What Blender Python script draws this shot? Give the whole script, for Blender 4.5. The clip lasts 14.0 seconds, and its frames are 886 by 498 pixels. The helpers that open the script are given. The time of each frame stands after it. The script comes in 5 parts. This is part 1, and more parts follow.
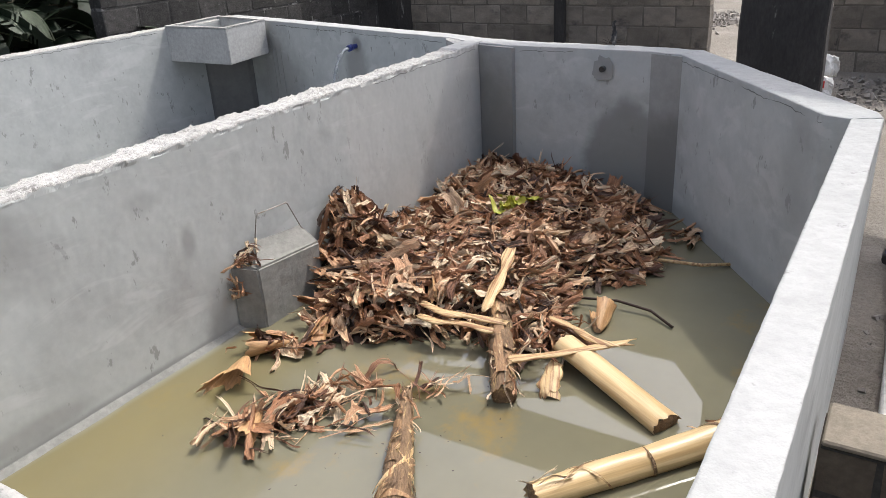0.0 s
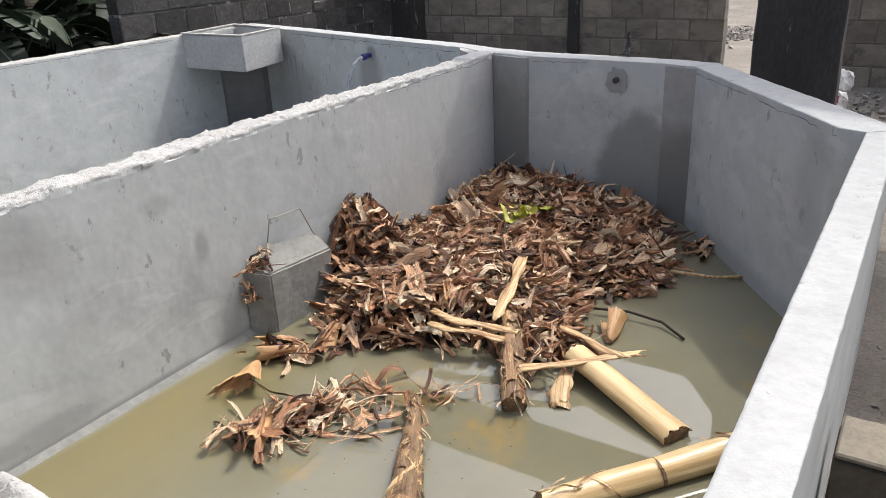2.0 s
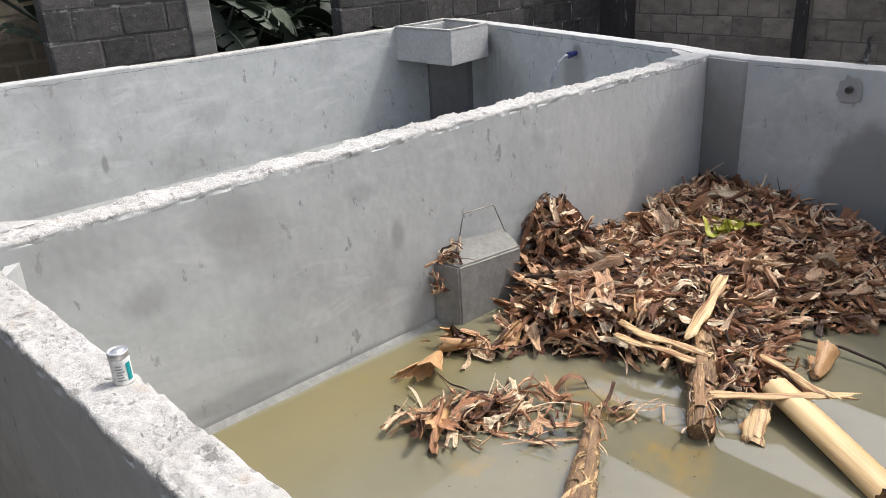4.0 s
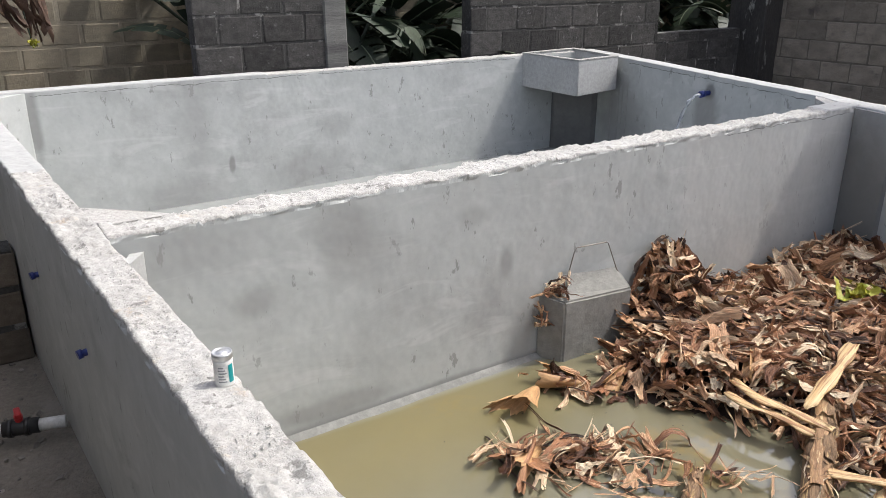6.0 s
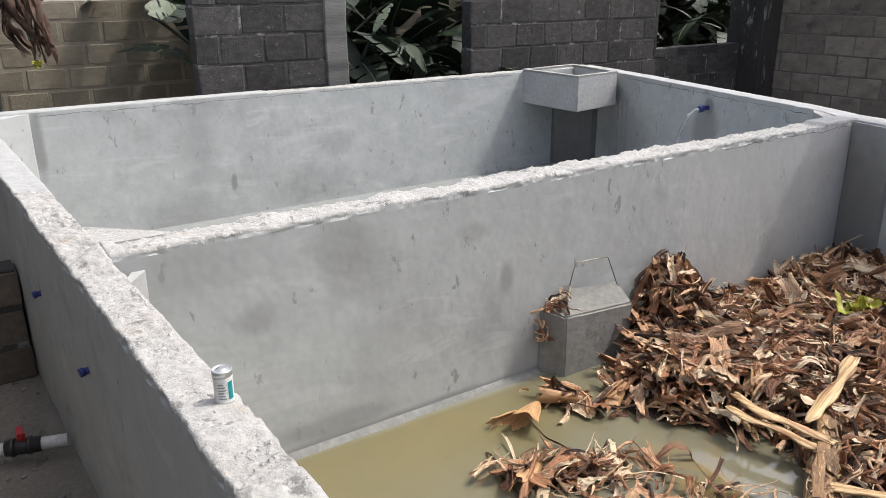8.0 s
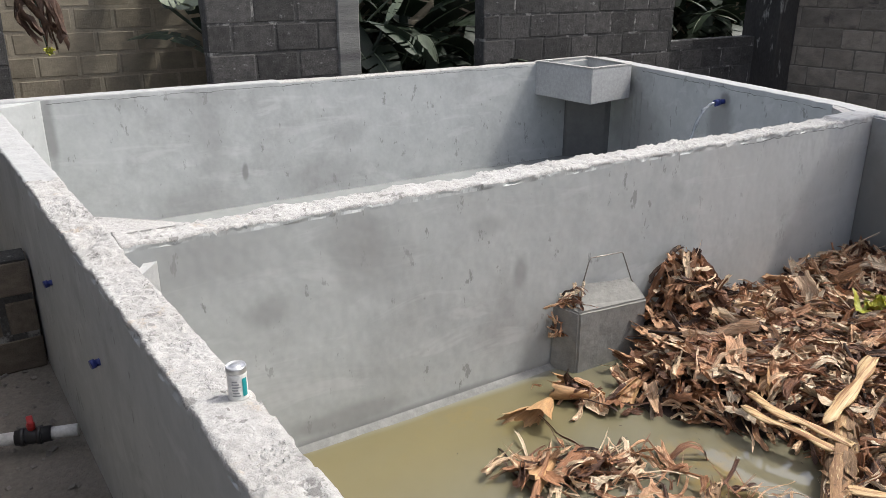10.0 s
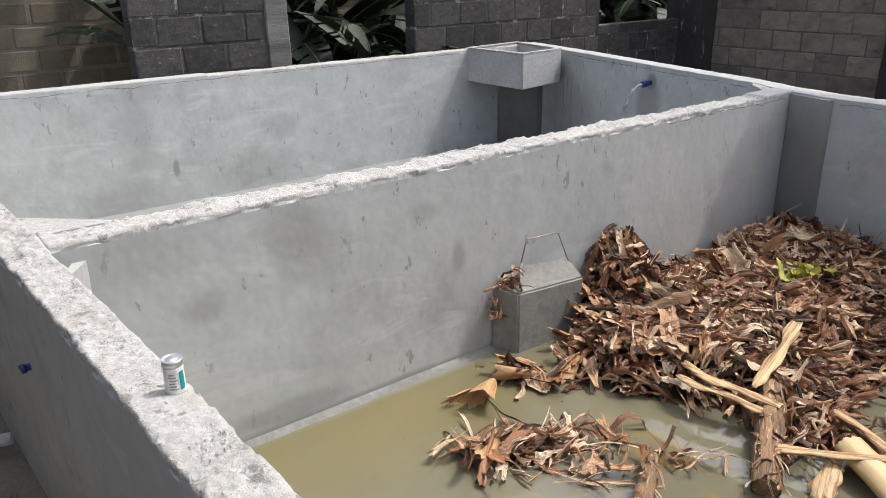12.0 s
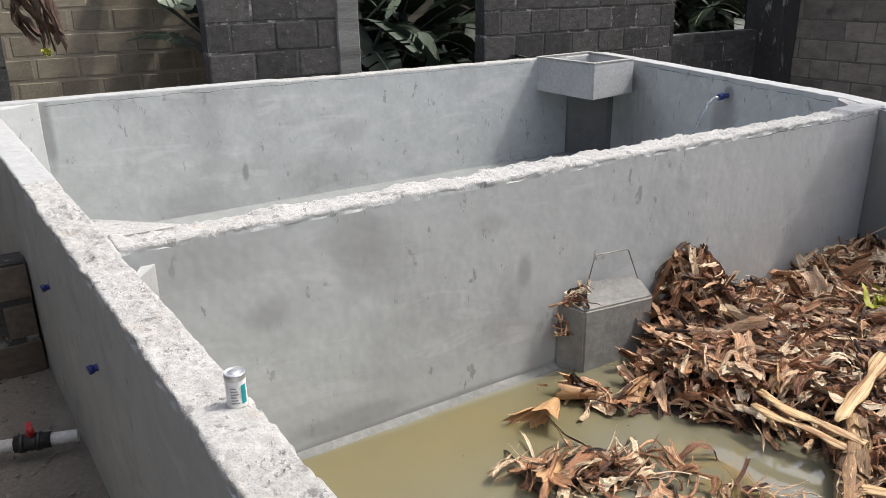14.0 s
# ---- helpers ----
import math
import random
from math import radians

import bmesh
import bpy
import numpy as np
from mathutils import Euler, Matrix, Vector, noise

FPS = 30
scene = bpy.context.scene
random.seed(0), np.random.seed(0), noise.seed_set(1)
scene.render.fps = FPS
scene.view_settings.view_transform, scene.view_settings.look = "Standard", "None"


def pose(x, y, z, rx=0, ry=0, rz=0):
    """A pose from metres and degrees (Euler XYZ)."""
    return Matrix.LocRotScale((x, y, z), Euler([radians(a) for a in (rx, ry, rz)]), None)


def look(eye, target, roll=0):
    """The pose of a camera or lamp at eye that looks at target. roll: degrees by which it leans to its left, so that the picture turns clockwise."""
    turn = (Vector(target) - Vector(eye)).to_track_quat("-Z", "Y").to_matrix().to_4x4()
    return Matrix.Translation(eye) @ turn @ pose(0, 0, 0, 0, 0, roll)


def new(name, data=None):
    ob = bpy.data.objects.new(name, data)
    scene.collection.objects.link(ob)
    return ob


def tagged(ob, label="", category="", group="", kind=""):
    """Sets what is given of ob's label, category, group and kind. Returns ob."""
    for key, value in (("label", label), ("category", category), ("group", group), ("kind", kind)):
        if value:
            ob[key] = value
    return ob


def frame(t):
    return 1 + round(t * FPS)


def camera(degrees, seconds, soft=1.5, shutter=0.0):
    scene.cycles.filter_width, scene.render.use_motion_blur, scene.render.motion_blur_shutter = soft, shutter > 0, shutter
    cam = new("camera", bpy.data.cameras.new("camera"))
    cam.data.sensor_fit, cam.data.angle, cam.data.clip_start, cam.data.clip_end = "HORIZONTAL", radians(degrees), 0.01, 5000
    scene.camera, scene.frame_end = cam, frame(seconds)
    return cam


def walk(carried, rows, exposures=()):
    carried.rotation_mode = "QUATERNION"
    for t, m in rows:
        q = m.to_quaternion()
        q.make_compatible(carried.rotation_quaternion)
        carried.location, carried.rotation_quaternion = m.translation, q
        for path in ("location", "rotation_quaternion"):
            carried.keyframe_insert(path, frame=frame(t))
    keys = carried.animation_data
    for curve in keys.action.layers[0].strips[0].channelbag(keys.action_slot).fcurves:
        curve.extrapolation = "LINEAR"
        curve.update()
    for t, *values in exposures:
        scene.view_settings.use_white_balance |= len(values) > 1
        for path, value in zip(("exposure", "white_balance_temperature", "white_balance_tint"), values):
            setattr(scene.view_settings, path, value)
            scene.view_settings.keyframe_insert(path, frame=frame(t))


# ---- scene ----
cam = camera(60.5, 14.0, soft=0.85)
PATH = [
    (0, (-0.523, -3.098, 2.105), (1.023, -2.111, 1.308), -3.4),
    (0.5, (-0.525, -3.095, 2.097), (1.017, -2.089, 1.317), -3.1),
    (1, (-0.529, -3.102, 2.101), (1.019, -2.098, 1.328), -2.7),
    (1.5, (-0.532, -3.103, 2.101), (1.015, -2.097, 1.329), -2.7),
    (2, (-0.539, -3.093, 2.093), (1.004, -2.08, 1.323), -2.8),
    (2.5, (-0.536, -3.071, 2.099), (0.96, -1.993, 1.325), -2.8),
    (3, (-0.531, -3.062, 2.11), (0.886, -1.884, 1.332), -3.2),
    (3.5, (-0.519, -3.052, 2.102), (0.833, -1.79, 1.34), -2.6),
    (4, (-0.52, -3.027, 2.1), (0.715, -1.648, 1.344), -3.2),
    (4.2, (-0.538, -3.03, 2.118), (0.66, -1.615, 1.367), -3.3),
    (6.3, (-0.492, -2.951, 2.091), (0.521, -1.365, 1.414), -0.6),
    (6.5, (-0.502, -2.962, 2.104), (0.488, -1.357, 1.437), -1.5),
    (7, (-0.492, -2.984, 2.108), (0.488, -1.37, 1.45), -1.5),
    (7.2, (-0.493, -2.984, 2.106), (0.537, -1.398, 1.456), -0.7),
    (9.3, (-0.491, -2.958, 2.093), (0.549, -1.381, 1.436), -0.5),
    (9.5, (-0.495, -2.955, 2.091), (0.508, -1.359, 1.422), -0.4),
    (10, (-0.491, -2.924, 2.099), (0.525, -1.339, 1.424), -0.1),
    (10.5, (-0.492, -2.911, 2.088), (0.512, -1.325, 1.398), -0.4),
    (11, (-0.488, -2.928, 2.086), (0.521, -1.353, 1.378), -0.6),
    (11.5, (-0.489, -2.953, 2.094), (0.573, -1.407, 1.401), -0.8),
    (12, (-0.49, -2.956, 2.087), (0.646, -1.466, 1.386), -1.0),
    (12.5, (-0.492, -2.956, 2.087), (0.637, -1.456, 1.396), -1.7),
    (13, (-0.491, -2.958, 2.092), (0.587, -1.421, 1.403), -2.3),
    (13.5, (-0.484, -2.929, 2.083), (0.504, -1.329, 1.404), -1.7),
    (14, (-0.463, -2.874, 2.084), (0.547, -1.287, 1.404), -0.8),
]
walk(cam, [(t, look(eye, target, roll)) for t, eye, target, roll in PATH],
     exposures=[(0, 1.14, 6450, 11), (4, 1.14, 6450, 11), (6.5, 1.06, 6450, 11), (10, 0.99, 6450, 11), (14, 1.02, 6450, 11)])

# ---- world, sun, exposure ----
SUN_DIR = Vector((-0.57, 0.21, -1.0)).normalized()
world = bpy.data.worlds.new("sky")
scene.world = world
world.use_nodes = True
wn = world.node_tree
sky = wn.nodes.new("ShaderNodeTexSky")
sky.sky_type = "NISHITA"
sky.sun_disc = False
sky.sun_elevation = math.asin(-SUN_DIR.z)
sky.sun_rotation = math.atan2(-SUN_DIR.x, -SUN_DIR.y)
sky.air_density, sky.dust_density, sky.ozone_density = 0.65, 4.0, 0.3
wn.nodes["Background"].inputs[1].default_value = 0.15
haze = wn.nodes.new("ShaderNodeHueSaturation")
haze.inputs["Saturation"].default_value, haze.inputs["Value"].default_value = 0.6, 1.1
wn.links.new(sky.outputs[0], haze.inputs["Color"])
wn.links.new(haze.outputs[0], wn.nodes["Background"].inputs[0])
sun = new("sun", bpy.data.lights.new("sun", "SUN"))
sun.data.energy, sun.data.angle, sun.data.color = 1.2, radians(1.0), (1.0, 0.985, 0.92)
sun.matrix_world = Matrix.Translation((4, -2, 9)) @ SUN_DIR.to_track_quat("-Z", "Y").to_matrix().to_4x4()


# ---- materials ----
def mat(name, base, other=None, rough=0.9, scale=4.0, grain=60.0, bump=0.3, metal=0.0, spread=0.35, by_object=0.0, by_island=0.0,
        stain=None, stain_scale=1.5, stain_at=0.56, stain_soft=0.1, stretch=(1, 1, 1), bump_scale=None, dist=0.01, grain_mix=0.35, coords="Object", bump_detail=7, marks=None, marks_scale=7.0, marks_at=0.68):
    """A surface with broad patches of a second colour, fine grain, stains and relief, in metres."""
    m = bpy.data.materials.new(name)
    m.use_nodes = True
    nt = m.node_tree
    n, l = nt.nodes, nt.links
    bsdf = n["Principled BSDF"]
    co = n.new("ShaderNodeTexCoord")
    mp = n.new("ShaderNodeMapping")
    mp.inputs["Scale"].default_value = stretch
    if by_object:
        # every piece takes its own stretch of the pattern
        shift = n.new("ShaderNodeVectorMath")
        shift.operation, shift.inputs[1].default_value = "MULTIPLY_ADD", (37.0, 19.0, 53.0)
        l.new(n.new("ShaderNodeObjectInfo").outputs["Random"], shift.inputs[0])
        l.new(co.outputs[coords], shift.inputs[2])
        l.new(shift.outputs[0], mp.inputs[0])
    else:
        l.new(co.outputs[coords], mp.inputs[0])
    other = other or tuple(c * 0.7 for c in base)

    def tex(s, detail=6, rgh=0.6, off=0.0):
        t = n.new("ShaderNodeTexNoise")
        t.inputs["Scale"].default_value, t.inputs["Detail"].default_value, t.inputs["Roughness"].default_value = s, detail, rgh
        if off:
            m2 = n.new("ShaderNodeMapping")
            m2.inputs["Location"].default_value = (off, off * 0.7, off * 1.3)
            l.new(mp.outputs[0], m2.inputs[0])
            l.new(m2.outputs[0], t.inputs["Vector"])
        else:
            l.new(mp.outputs[0], t.inputs["Vector"])
        return t.outputs["Fac"]

    def ramp(fac, a, b):
        r = n.new("ShaderNodeMapRange")
        r.interpolation_type = "SMOOTHSTEP"
        r.inputs["From Min"].default_value, r.inputs["From Max"].default_value = a, b
        l.new(fac, r.inputs["Value"])
        return r.outputs[0]

    def mix(fac, a, b, kind="MIX"):
        x = n.new("ShaderNodeMix")
        x.data_type, x.blend_type = "RGBA", kind
        for sock, v in ((x.inputs["Factor"], fac), (x.inputs["A"], a), (x.inputs["B"], b)):
            if isinstance(v, (int, float)):
                sock.default_value = v
            elif isinstance(v, tuple):
                sock.default_value = (*v, 1) if len(v) == 3 else v
            else:
                l.new(v, sock)
        return x.outputs["Result"]

    col = mix(ramp(tex(scale), 0.5 - spread, 0.5 + spread), base, other)
    g = tex(grain, 4, 0.7, 3.1)
    col = mix(ramp(g, 0.25, 0.75), col, tuple(min(1, c * 1.12) for c in base), "MIX") if spread < 0 else mix(grain_mix, col, mix(ramp(g, 0.3, 0.7), (0.55, 0.55, 0.55), (1.25, 1.25, 1.25)), "MULTIPLY")
    if stain:
        col = mix(ramp(tex(stain_scale, 8, 0.65, 7.7), stain_at, stain_at + stain_soft), col, stain)
    if marks:
        ms = n.new("ShaderNodeMapping")
        ms.inputs["Rotation"].default_value, ms.inputs["Scale"].default_value = (0.35, 0.5, 0.3), (1.0, 1.0, 0.45)
        l.new(mp.outputs[0], ms.inputs[0])
        mk = n.new("ShaderNodeTexNoise")
        mk.inputs["Scale"].default_value, mk.inputs["Detail"].default_value, mk.inputs["Roughness"].default_value = marks_scale, 4, 0.7
        l.new(ms.outputs[0], mk.inputs["Vector"])
        col = mix(ramp(mk.outputs["Fac"], marks_at, marks_at + 0.05), col, marks)
    rnd = None
    if by_object:
        rnd, amount = n.new("ShaderNodeObjectInfo").outputs["Random"], by_object
    if by_island:
        rnd, amount = n.new("ShaderNodeNewGeometry").outputs["Random Per Island"], by_island
    if rnd is not None:
        v = n.new("ShaderNodeMapRange")
        v.inputs["To Min"].default_value, v.inputs["To Max"].default_value = 1 - amount, 1 + amount
        l.new(rnd, v.inputs["Value"])
        hs = n.new("ShaderNodeHueSaturation")
        l.new(v.outputs[0], hs.inputs["Value"])
        l.new(col, hs.inputs["Color"])
        col = hs.outputs[0]
    l.new(col, bsdf.inputs["Base Color"])
    bsdf.inputs["Roughness"].default_value, bsdf.inputs["Metallic"].default_value = rough, metal
    if bump:
        bp = n.new("ShaderNodeBump")
        bp.inputs["Strength"].default_value, bp.inputs["Distance"].default_value = bump, dist
        l.new(tex(bump_scale or grain * 0.6, bump_detail, 0.65, 1.3), bp.inputs["Height"])
        l.new(bp.outputs[0], bsdf.inputs["Normal"])
    return m


def blotted(m, blots):
    """Soft-edged blots of a second colour: (centre, radii, colour, strength, softness) in metres."""
    n, l = m.node_tree.nodes, m.node_tree.links
    bsdf = n["Principled BSDF"]
    co = n.new("ShaderNodeTexCoord").outputs["Object"]
    wn_ = n.new("ShaderNodeTexNoise")
    wn_.inputs["Scale"].default_value, wn_.inputs["Detail"].default_value = 5.0, 6
    l.new(co, wn_.inputs["Vector"])
    wp = n.new("ShaderNodeVectorMath")
    wp.operation, wp.inputs[1].default_value = "SUBTRACT", (0.5, 0.5, 0.5)
    l.new(wn_.outputs["Color"], wp.inputs[0])
    for centre, radii, colour, strength, soft in blots:
        a, b, c, e = [n.new("ShaderNodeVectorMath") for _ in range(4)]
        a.operation, a.inputs[1].default_value = "SUBTRACT", centre
        b.operation, b.inputs[1].default_value = "DIVIDE", radii
        c.operation, c.inputs[1].default_value = "MULTIPLY_ADD", (1.6 * soft + 0.25,) * 3
        e.operation = "LENGTH"
        l.new(co, a.inputs[0])
        l.new(a.outputs[0], b.inputs[0])
        l.new(wp.outputs[0], c.inputs[0])
        l.new(b.outputs[0], c.inputs[2])
        l.new(c.outputs[0], e.inputs[0])
        r = n.new("ShaderNodeMapRange")
        r.interpolation_type = "SMOOTHSTEP"
        for key, v in (("From Min", 1 + soft), ("From Max", 1 - soft), ("To Min", 0.0), ("To Max", strength)):
            r.inputs[key].default_value = v
        l.new(e.outputs["Value"], r.inputs["Value"])
        x = n.new("ShaderNodeMix")
        x.data_type = "RGBA"
        x.inputs["B"].default_value = (*colour, 1)
        l.new(r.outputs[0], x.inputs["Factor"])
        l.new(bsdf.inputs["Base Color"].links[0].from_socket, x.inputs["A"])
        l.new(x.outputs["Result"], bsdf.inputs["Base Color"])
    return m


def plaster(name, blots=()):
    m = mat(name, (0.45, 0.465, 0.45), (0.39, 0.404, 0.39), rough=0.72, scale=1.6, grain=7, grain_mix=0.16, bump=0.45, bump_detail=3, stain=(0.31, 0.313, 0.30), stain_scale=1.7, stain_at=0.50, stain_soft=0.26, bump_scale=3.2, dist=0.022, marks=(0.27, 0.275, 0.26), marks_scale=11.0, marks_at=0.622)
    n, l = m.node_tree.nodes, m.node_tree.links
    # pale trowel sweeps
    co, mp = n.new("ShaderNodeTexCoord"), n.new("ShaderNodeMapping")
    mp.inputs["Rotation"].default_value, mp.inputs["Scale"].default_value = (0.5, 0.7, -0.2), (0.35, 1.0, 1.3)
    l.new(co.outputs["Object"], mp.inputs[0])
    t = n.new("ShaderNodeTexNoise")
    t.inputs["Scale"].default_value, t.inputs["Detail"].default_value, t.inputs["Roughness"].default_value, t.inputs["Distortion"].default_value = 4.0, 4, 0.6, 0.6
    l.new(mp.outputs[0], t.inputs["Vector"])
    r = n.new("ShaderNodeMapRange")
    r.interpolation_type = "SMOOTHSTEP"
    r.inputs["From Min"].default_value, r.inputs["From Max"].default_value, r.inputs["To Max"].default_value = 0.54, 0.66, 0.38
    l.new(t.outputs["Fac"], r.inputs["Value"])
    x = n.new("ShaderNodeMix")
    x.data_type = "RGBA"
    x.inputs["B"].default_value = (0.545, 0.555, 0.54, 1)
    b = n["Principled BSDF"].inputs["Base Color"]
    l.new(r.outputs[0], x.inputs["Factor"])
    l.new(b.links[0].from_socket, x.inputs["A"])
    l.new(x.outputs["Result"], b)
    return blotted(m, blots)


GREY, DARK, PALE = (0.27, 0.272, 0.26), (0.20, 0.20, 0.19), (0.475, 0.475, 0.455)
M_PLASTER = plaster("cement_plaster")
M_PLASTER_DIVIDER = plaster("divider_plaster", [((4.26, 0.0, 0.6), (1.0, 0.6, 9.0), PALE, 0.45, 0.02), ((0.49, 0, 0.74), (0.10, 0.3, 0.07), GREY, 0.6, 0.5), ((0.92, 0, 0.97), (0.16, 0.3, 0.14), GREY, 0.6, 0.6), ((1.03, 0, 0.85), (0.16, 0.3, 0.16), GREY, 0.5, 0.7),
    # last blot paints shade into the colour where the block's shadow falls
    ((1.865, 0, 0.62), (0.045, 0.3, 0.09), GREY, 0.8, 0.5), ((1.64, 0, 0.92), (0.10, 0.3, 0.05), GREY, 0.5, 0.5), ((0.83, 0, 0.10), (0.30, 0.3, 0.06), GREY, 0.7, 0.5), ((0.2, 0, 1.02), (0.30, 0.3, 0.12), GREY, 0.55, 0.7), ((1.5, 0, 0.0), (1.6, 0.3, 0.045), DARK, 0.7, 0.4), ((1.98, 0, 0.18), (0.10, 0.3, 0.20), GREY, 0.6, 0.6)])
M_PLASTER_BACK = plaster("back_plaster", [((1.46, 4.11, 0.70), (0.16, 0.3, 0.42), GREY, 0.55, 0.7), ((1.76, 4.11, 0.33), (0.03, 0.3, 0.08), DARK, 0.8, 0.4), ((1.28, 4.11, 0.08), (0.40, 0.3, 0.18), GREY, 0.6, 0.6), ((2.57, 4.11, 0.18), (0.45, 0.3, 0.2), GREY, 0.45, 0.6), ((2.86, 4.11, 0.58), (0.15, 0.3, 0.12), GREY, 0.5, 0.6), ((0.14, 4.11, 0.9), (0.05, 0.3, 0.3), DARK, 0.7, 0.5)])
M_PLASTER_FAR = plaster("far_plaster", [((4.97, -1.30, 0.30), (0.4, 0.34, 0.46), (0.21, 0.212, 0.20), 0.85, 0.16), ((5.0, -0.9, 0.0), (0.5, 0.7, 0.12), GREY, 0.6, 0.4), ((5.66, 1.72, 0.75), (0.25, 0.17, 0.30), GREY, 0.85, 0.35), ((5.65, 1.70, 1.0), (0.2, 0.07, 0.07), DARK, 0.8, 0.4), ((5.95, 3.2, 0.5), (0.4, 0.55, 0.42), DARK, 0.6, 0.5)])
M_PLASTER_DIAGONAL = plaster("diagonal_plaster", [((4.2, -2.2, 0.02), (1.2, 1.2, 0.10), GREY, 0.6, 0.5), ((3.6, -2.65, 0.85), (0.12, 0.12, 0.35), GREY, 0.4, 0.6)])
# dark marks put the shade of small pits into the mortar colour
M_TOP = mat("raw_mortar_top", (0.45, 0.446, 0.425), (0.36, 0.35, 0.325), rough=0.95, scale=4, grain=40, grain_mix=0.42, bump=0.9, bump_scale=60, bump_detail=5, dist=0.010, stain=(0.42, 0.36, 0.29), stain_scale=5, stain_at=0.60, stain_soft=0.1, marks=(0.22, 0.215, 0.20), marks_scale=14, marks_at=0.595)
M_SMOOTHTOP = mat("white_mortar_top", (0.40, 0.405, 0.395), (0.35, 0.355, 0.345), rough=0.85, scale=2.5, grain=14, grain_mix=0.2, bump=0.5, bump_scale=9, bump_detail=5, dist=0.02, marks=(0.28, 0.28, 0.27), marks_scale=9, marks_at=0.64)
# two wide blots turn the corner fillets darker towards the foot
M_DARKPLASTER = blotted(mat("dark_plaster", (0.31, 0.312, 0.30), (0.25, 0.25, 0.24), rough=0.6, scale=2.5, grain=12, grain_mix=0.2, bump=0.3, bump_scale=6, dist=0.012), [((4.95, -1.6, 0.15), (0.6, 0.5, 0.55), (0.16, 0.16, 0.15), 0.9, 0.3), ((5.0, -0.2, 0.3), (0.6, 0.4, 0.6), (0.19, 0.19, 0.18), 0.8, 0.5)])
M_CEMENT = mat("rough_cement", (0.21, 0.20, 0.185), (0.15, 0.145, 0.13), rough=0.8, scale=5, grain=35, grain_mix=0.5, bump=0.5, bump_scale=25, dist=0.012)
M_FOOT = mat("worn_cement_foot", (0.26, 0.258, 0.24), (0.16, 0.16, 0.15), rough=0.95, scale=6, grain=25, bump=0.4, dist=0.01)
M_BLOCKTOP = mat("dry_cement", (0.25, 0.245, 0.225), (0.18, 0.175, 0.16), rough=0.9, scale=5, grain=25, grain_mix=0.3, bump=0.5, bump_scale=20, dist=0.012)
M_WETDARK = mat("soaked_plaster", (0.15, 0.15, 0.145), (0.10, 0.10, 0.096), rough=0.45, scale=3, grain=20, grain_mix=0.2, bump=0.2, dist=0.01)
M_SINK = mat("sink_cement", (0.42, 0.425, 0.415), (0.34, 0.34, 0.33), rough=0.8, scale=3, grain=30, bump=0.25, dist=0.008)
M_BLOCK = mat("weathered_block", (0.088, 0.083, 0.078), (0.032, 0.031, 0.029), rough=0.95, scale=4.5, grain=28, grain_mix=0.7, bump=1.0, by_object=0.35, stain=(0.20, 0.20, 0.19), stain_scale=6, stain_at=0.60, stain_soft=0.12, bump_scale=60, bump_detail=9, dist=0.012, marks=(0.30, 0.30, 0.28), marks_scale=18, marks_at=0.68)
M_BLOCKS = mat("weathered_block_rest", (0.088, 0.083, 0.078), (0.032, 0.031, 0.029), rough=0.95, scale=4.5, grain=28, grain_mix=0.7, bump=1.0, by_island=0.35, stain=(0.20, 0.20, 0.19), stain_scale=6, stain_at=0.60, stain_soft=0.12, bump_scale=60, bump_detail=9, dist=0.012, marks=(0.30, 0.30, 0.28), marks_scale=18, marks_at=0.68)
M_MORTAR = mat("grey_mortar", (0.085, 0.082, 0.077), (0.04, 0.039, 0.037), rough=1.0, scale=5, grain=50, grain_mix=0.6, bump=0.9, stain=(0.24, 0.235, 0.22), stain_scale=5, stain_at=0.54, stain_soft=0.08, bump_scale=22, dist=0.03)
M_EAST = mat("brown_stained_block", (0.30, 0.262, 0.215), (0.15, 0.13, 0.106), rough=0.95, scale=1.6, grain=40, grain_mix=0.5, bump=0.9, by_object=0.25, stain=(0.09, 0.08, 0.07), stain_scale=1.4, stain_at=0.52, stain_soft=0.2, bump_scale=60, bump_detail=9, dist=0.012)
M_EASTS = mat("brown_stained_block_rest", (0.30, 0.262, 0.215), (0.15, 0.13, 0.106), rough=0.95, scale=1.6, grain=40, grain_mix=0.5, bump=0.9, by_island=0.25, stain=(0.09, 0.08, 0.07), stain_scale=1.4, stain_at=0.52, stain_soft=0.2, bump_scale=60, bump_detail=9, dist=0.012)
M_EASTMORTAR = mat("brown_mortar", (0.20, 0.178, 0.148), (0.11, 0.097, 0.08), rough=1.0, scale=5, grain=50, grain_mix=0.5, bump=0.8, dist=0.02)
M_TANBLOCK = mat("tan_block", (0.28, 0.243, 0.178), (0.18, 0.155, 0.113), rough=0.95, scale=3, grain=50, bump=0.7, by_object=0.2)
M_TANBLOCKS = mat("tan_block_rest", (0.28, 0.243, 0.178), (0.18, 0.155, 0.113), rough=0.95, scale=3, grain=50, bump=0.7, by_island=0.2)
M_TANMORTAR = mat("tan_mortar", (0.33, 0.292, 0.222), (0.24, 0.21, 0.157), rough=1.0, scale=6, grain=50, bump=0.7)
M_LOWBLOCK = mat("earthy_block", (0.17, 0.14, 0.105), (0.09, 0.075, 0.06), rough=0.95, scale=4, grain=60, bump=0.8, by_object=0.25)
M_COLUMN = mat("black_stained_concrete", (0.055, 0.05, 0.046), (0.018, 0.017, 0.016), rough=0.9, scale=2, grain=40, grain_mix=0.6, bump=0.9, stain=(0.22, 0.215, 0.20), stain_scale=5, stain_at=0.60, stain_soft=0.07, stretch=(1, 1, 0.35))
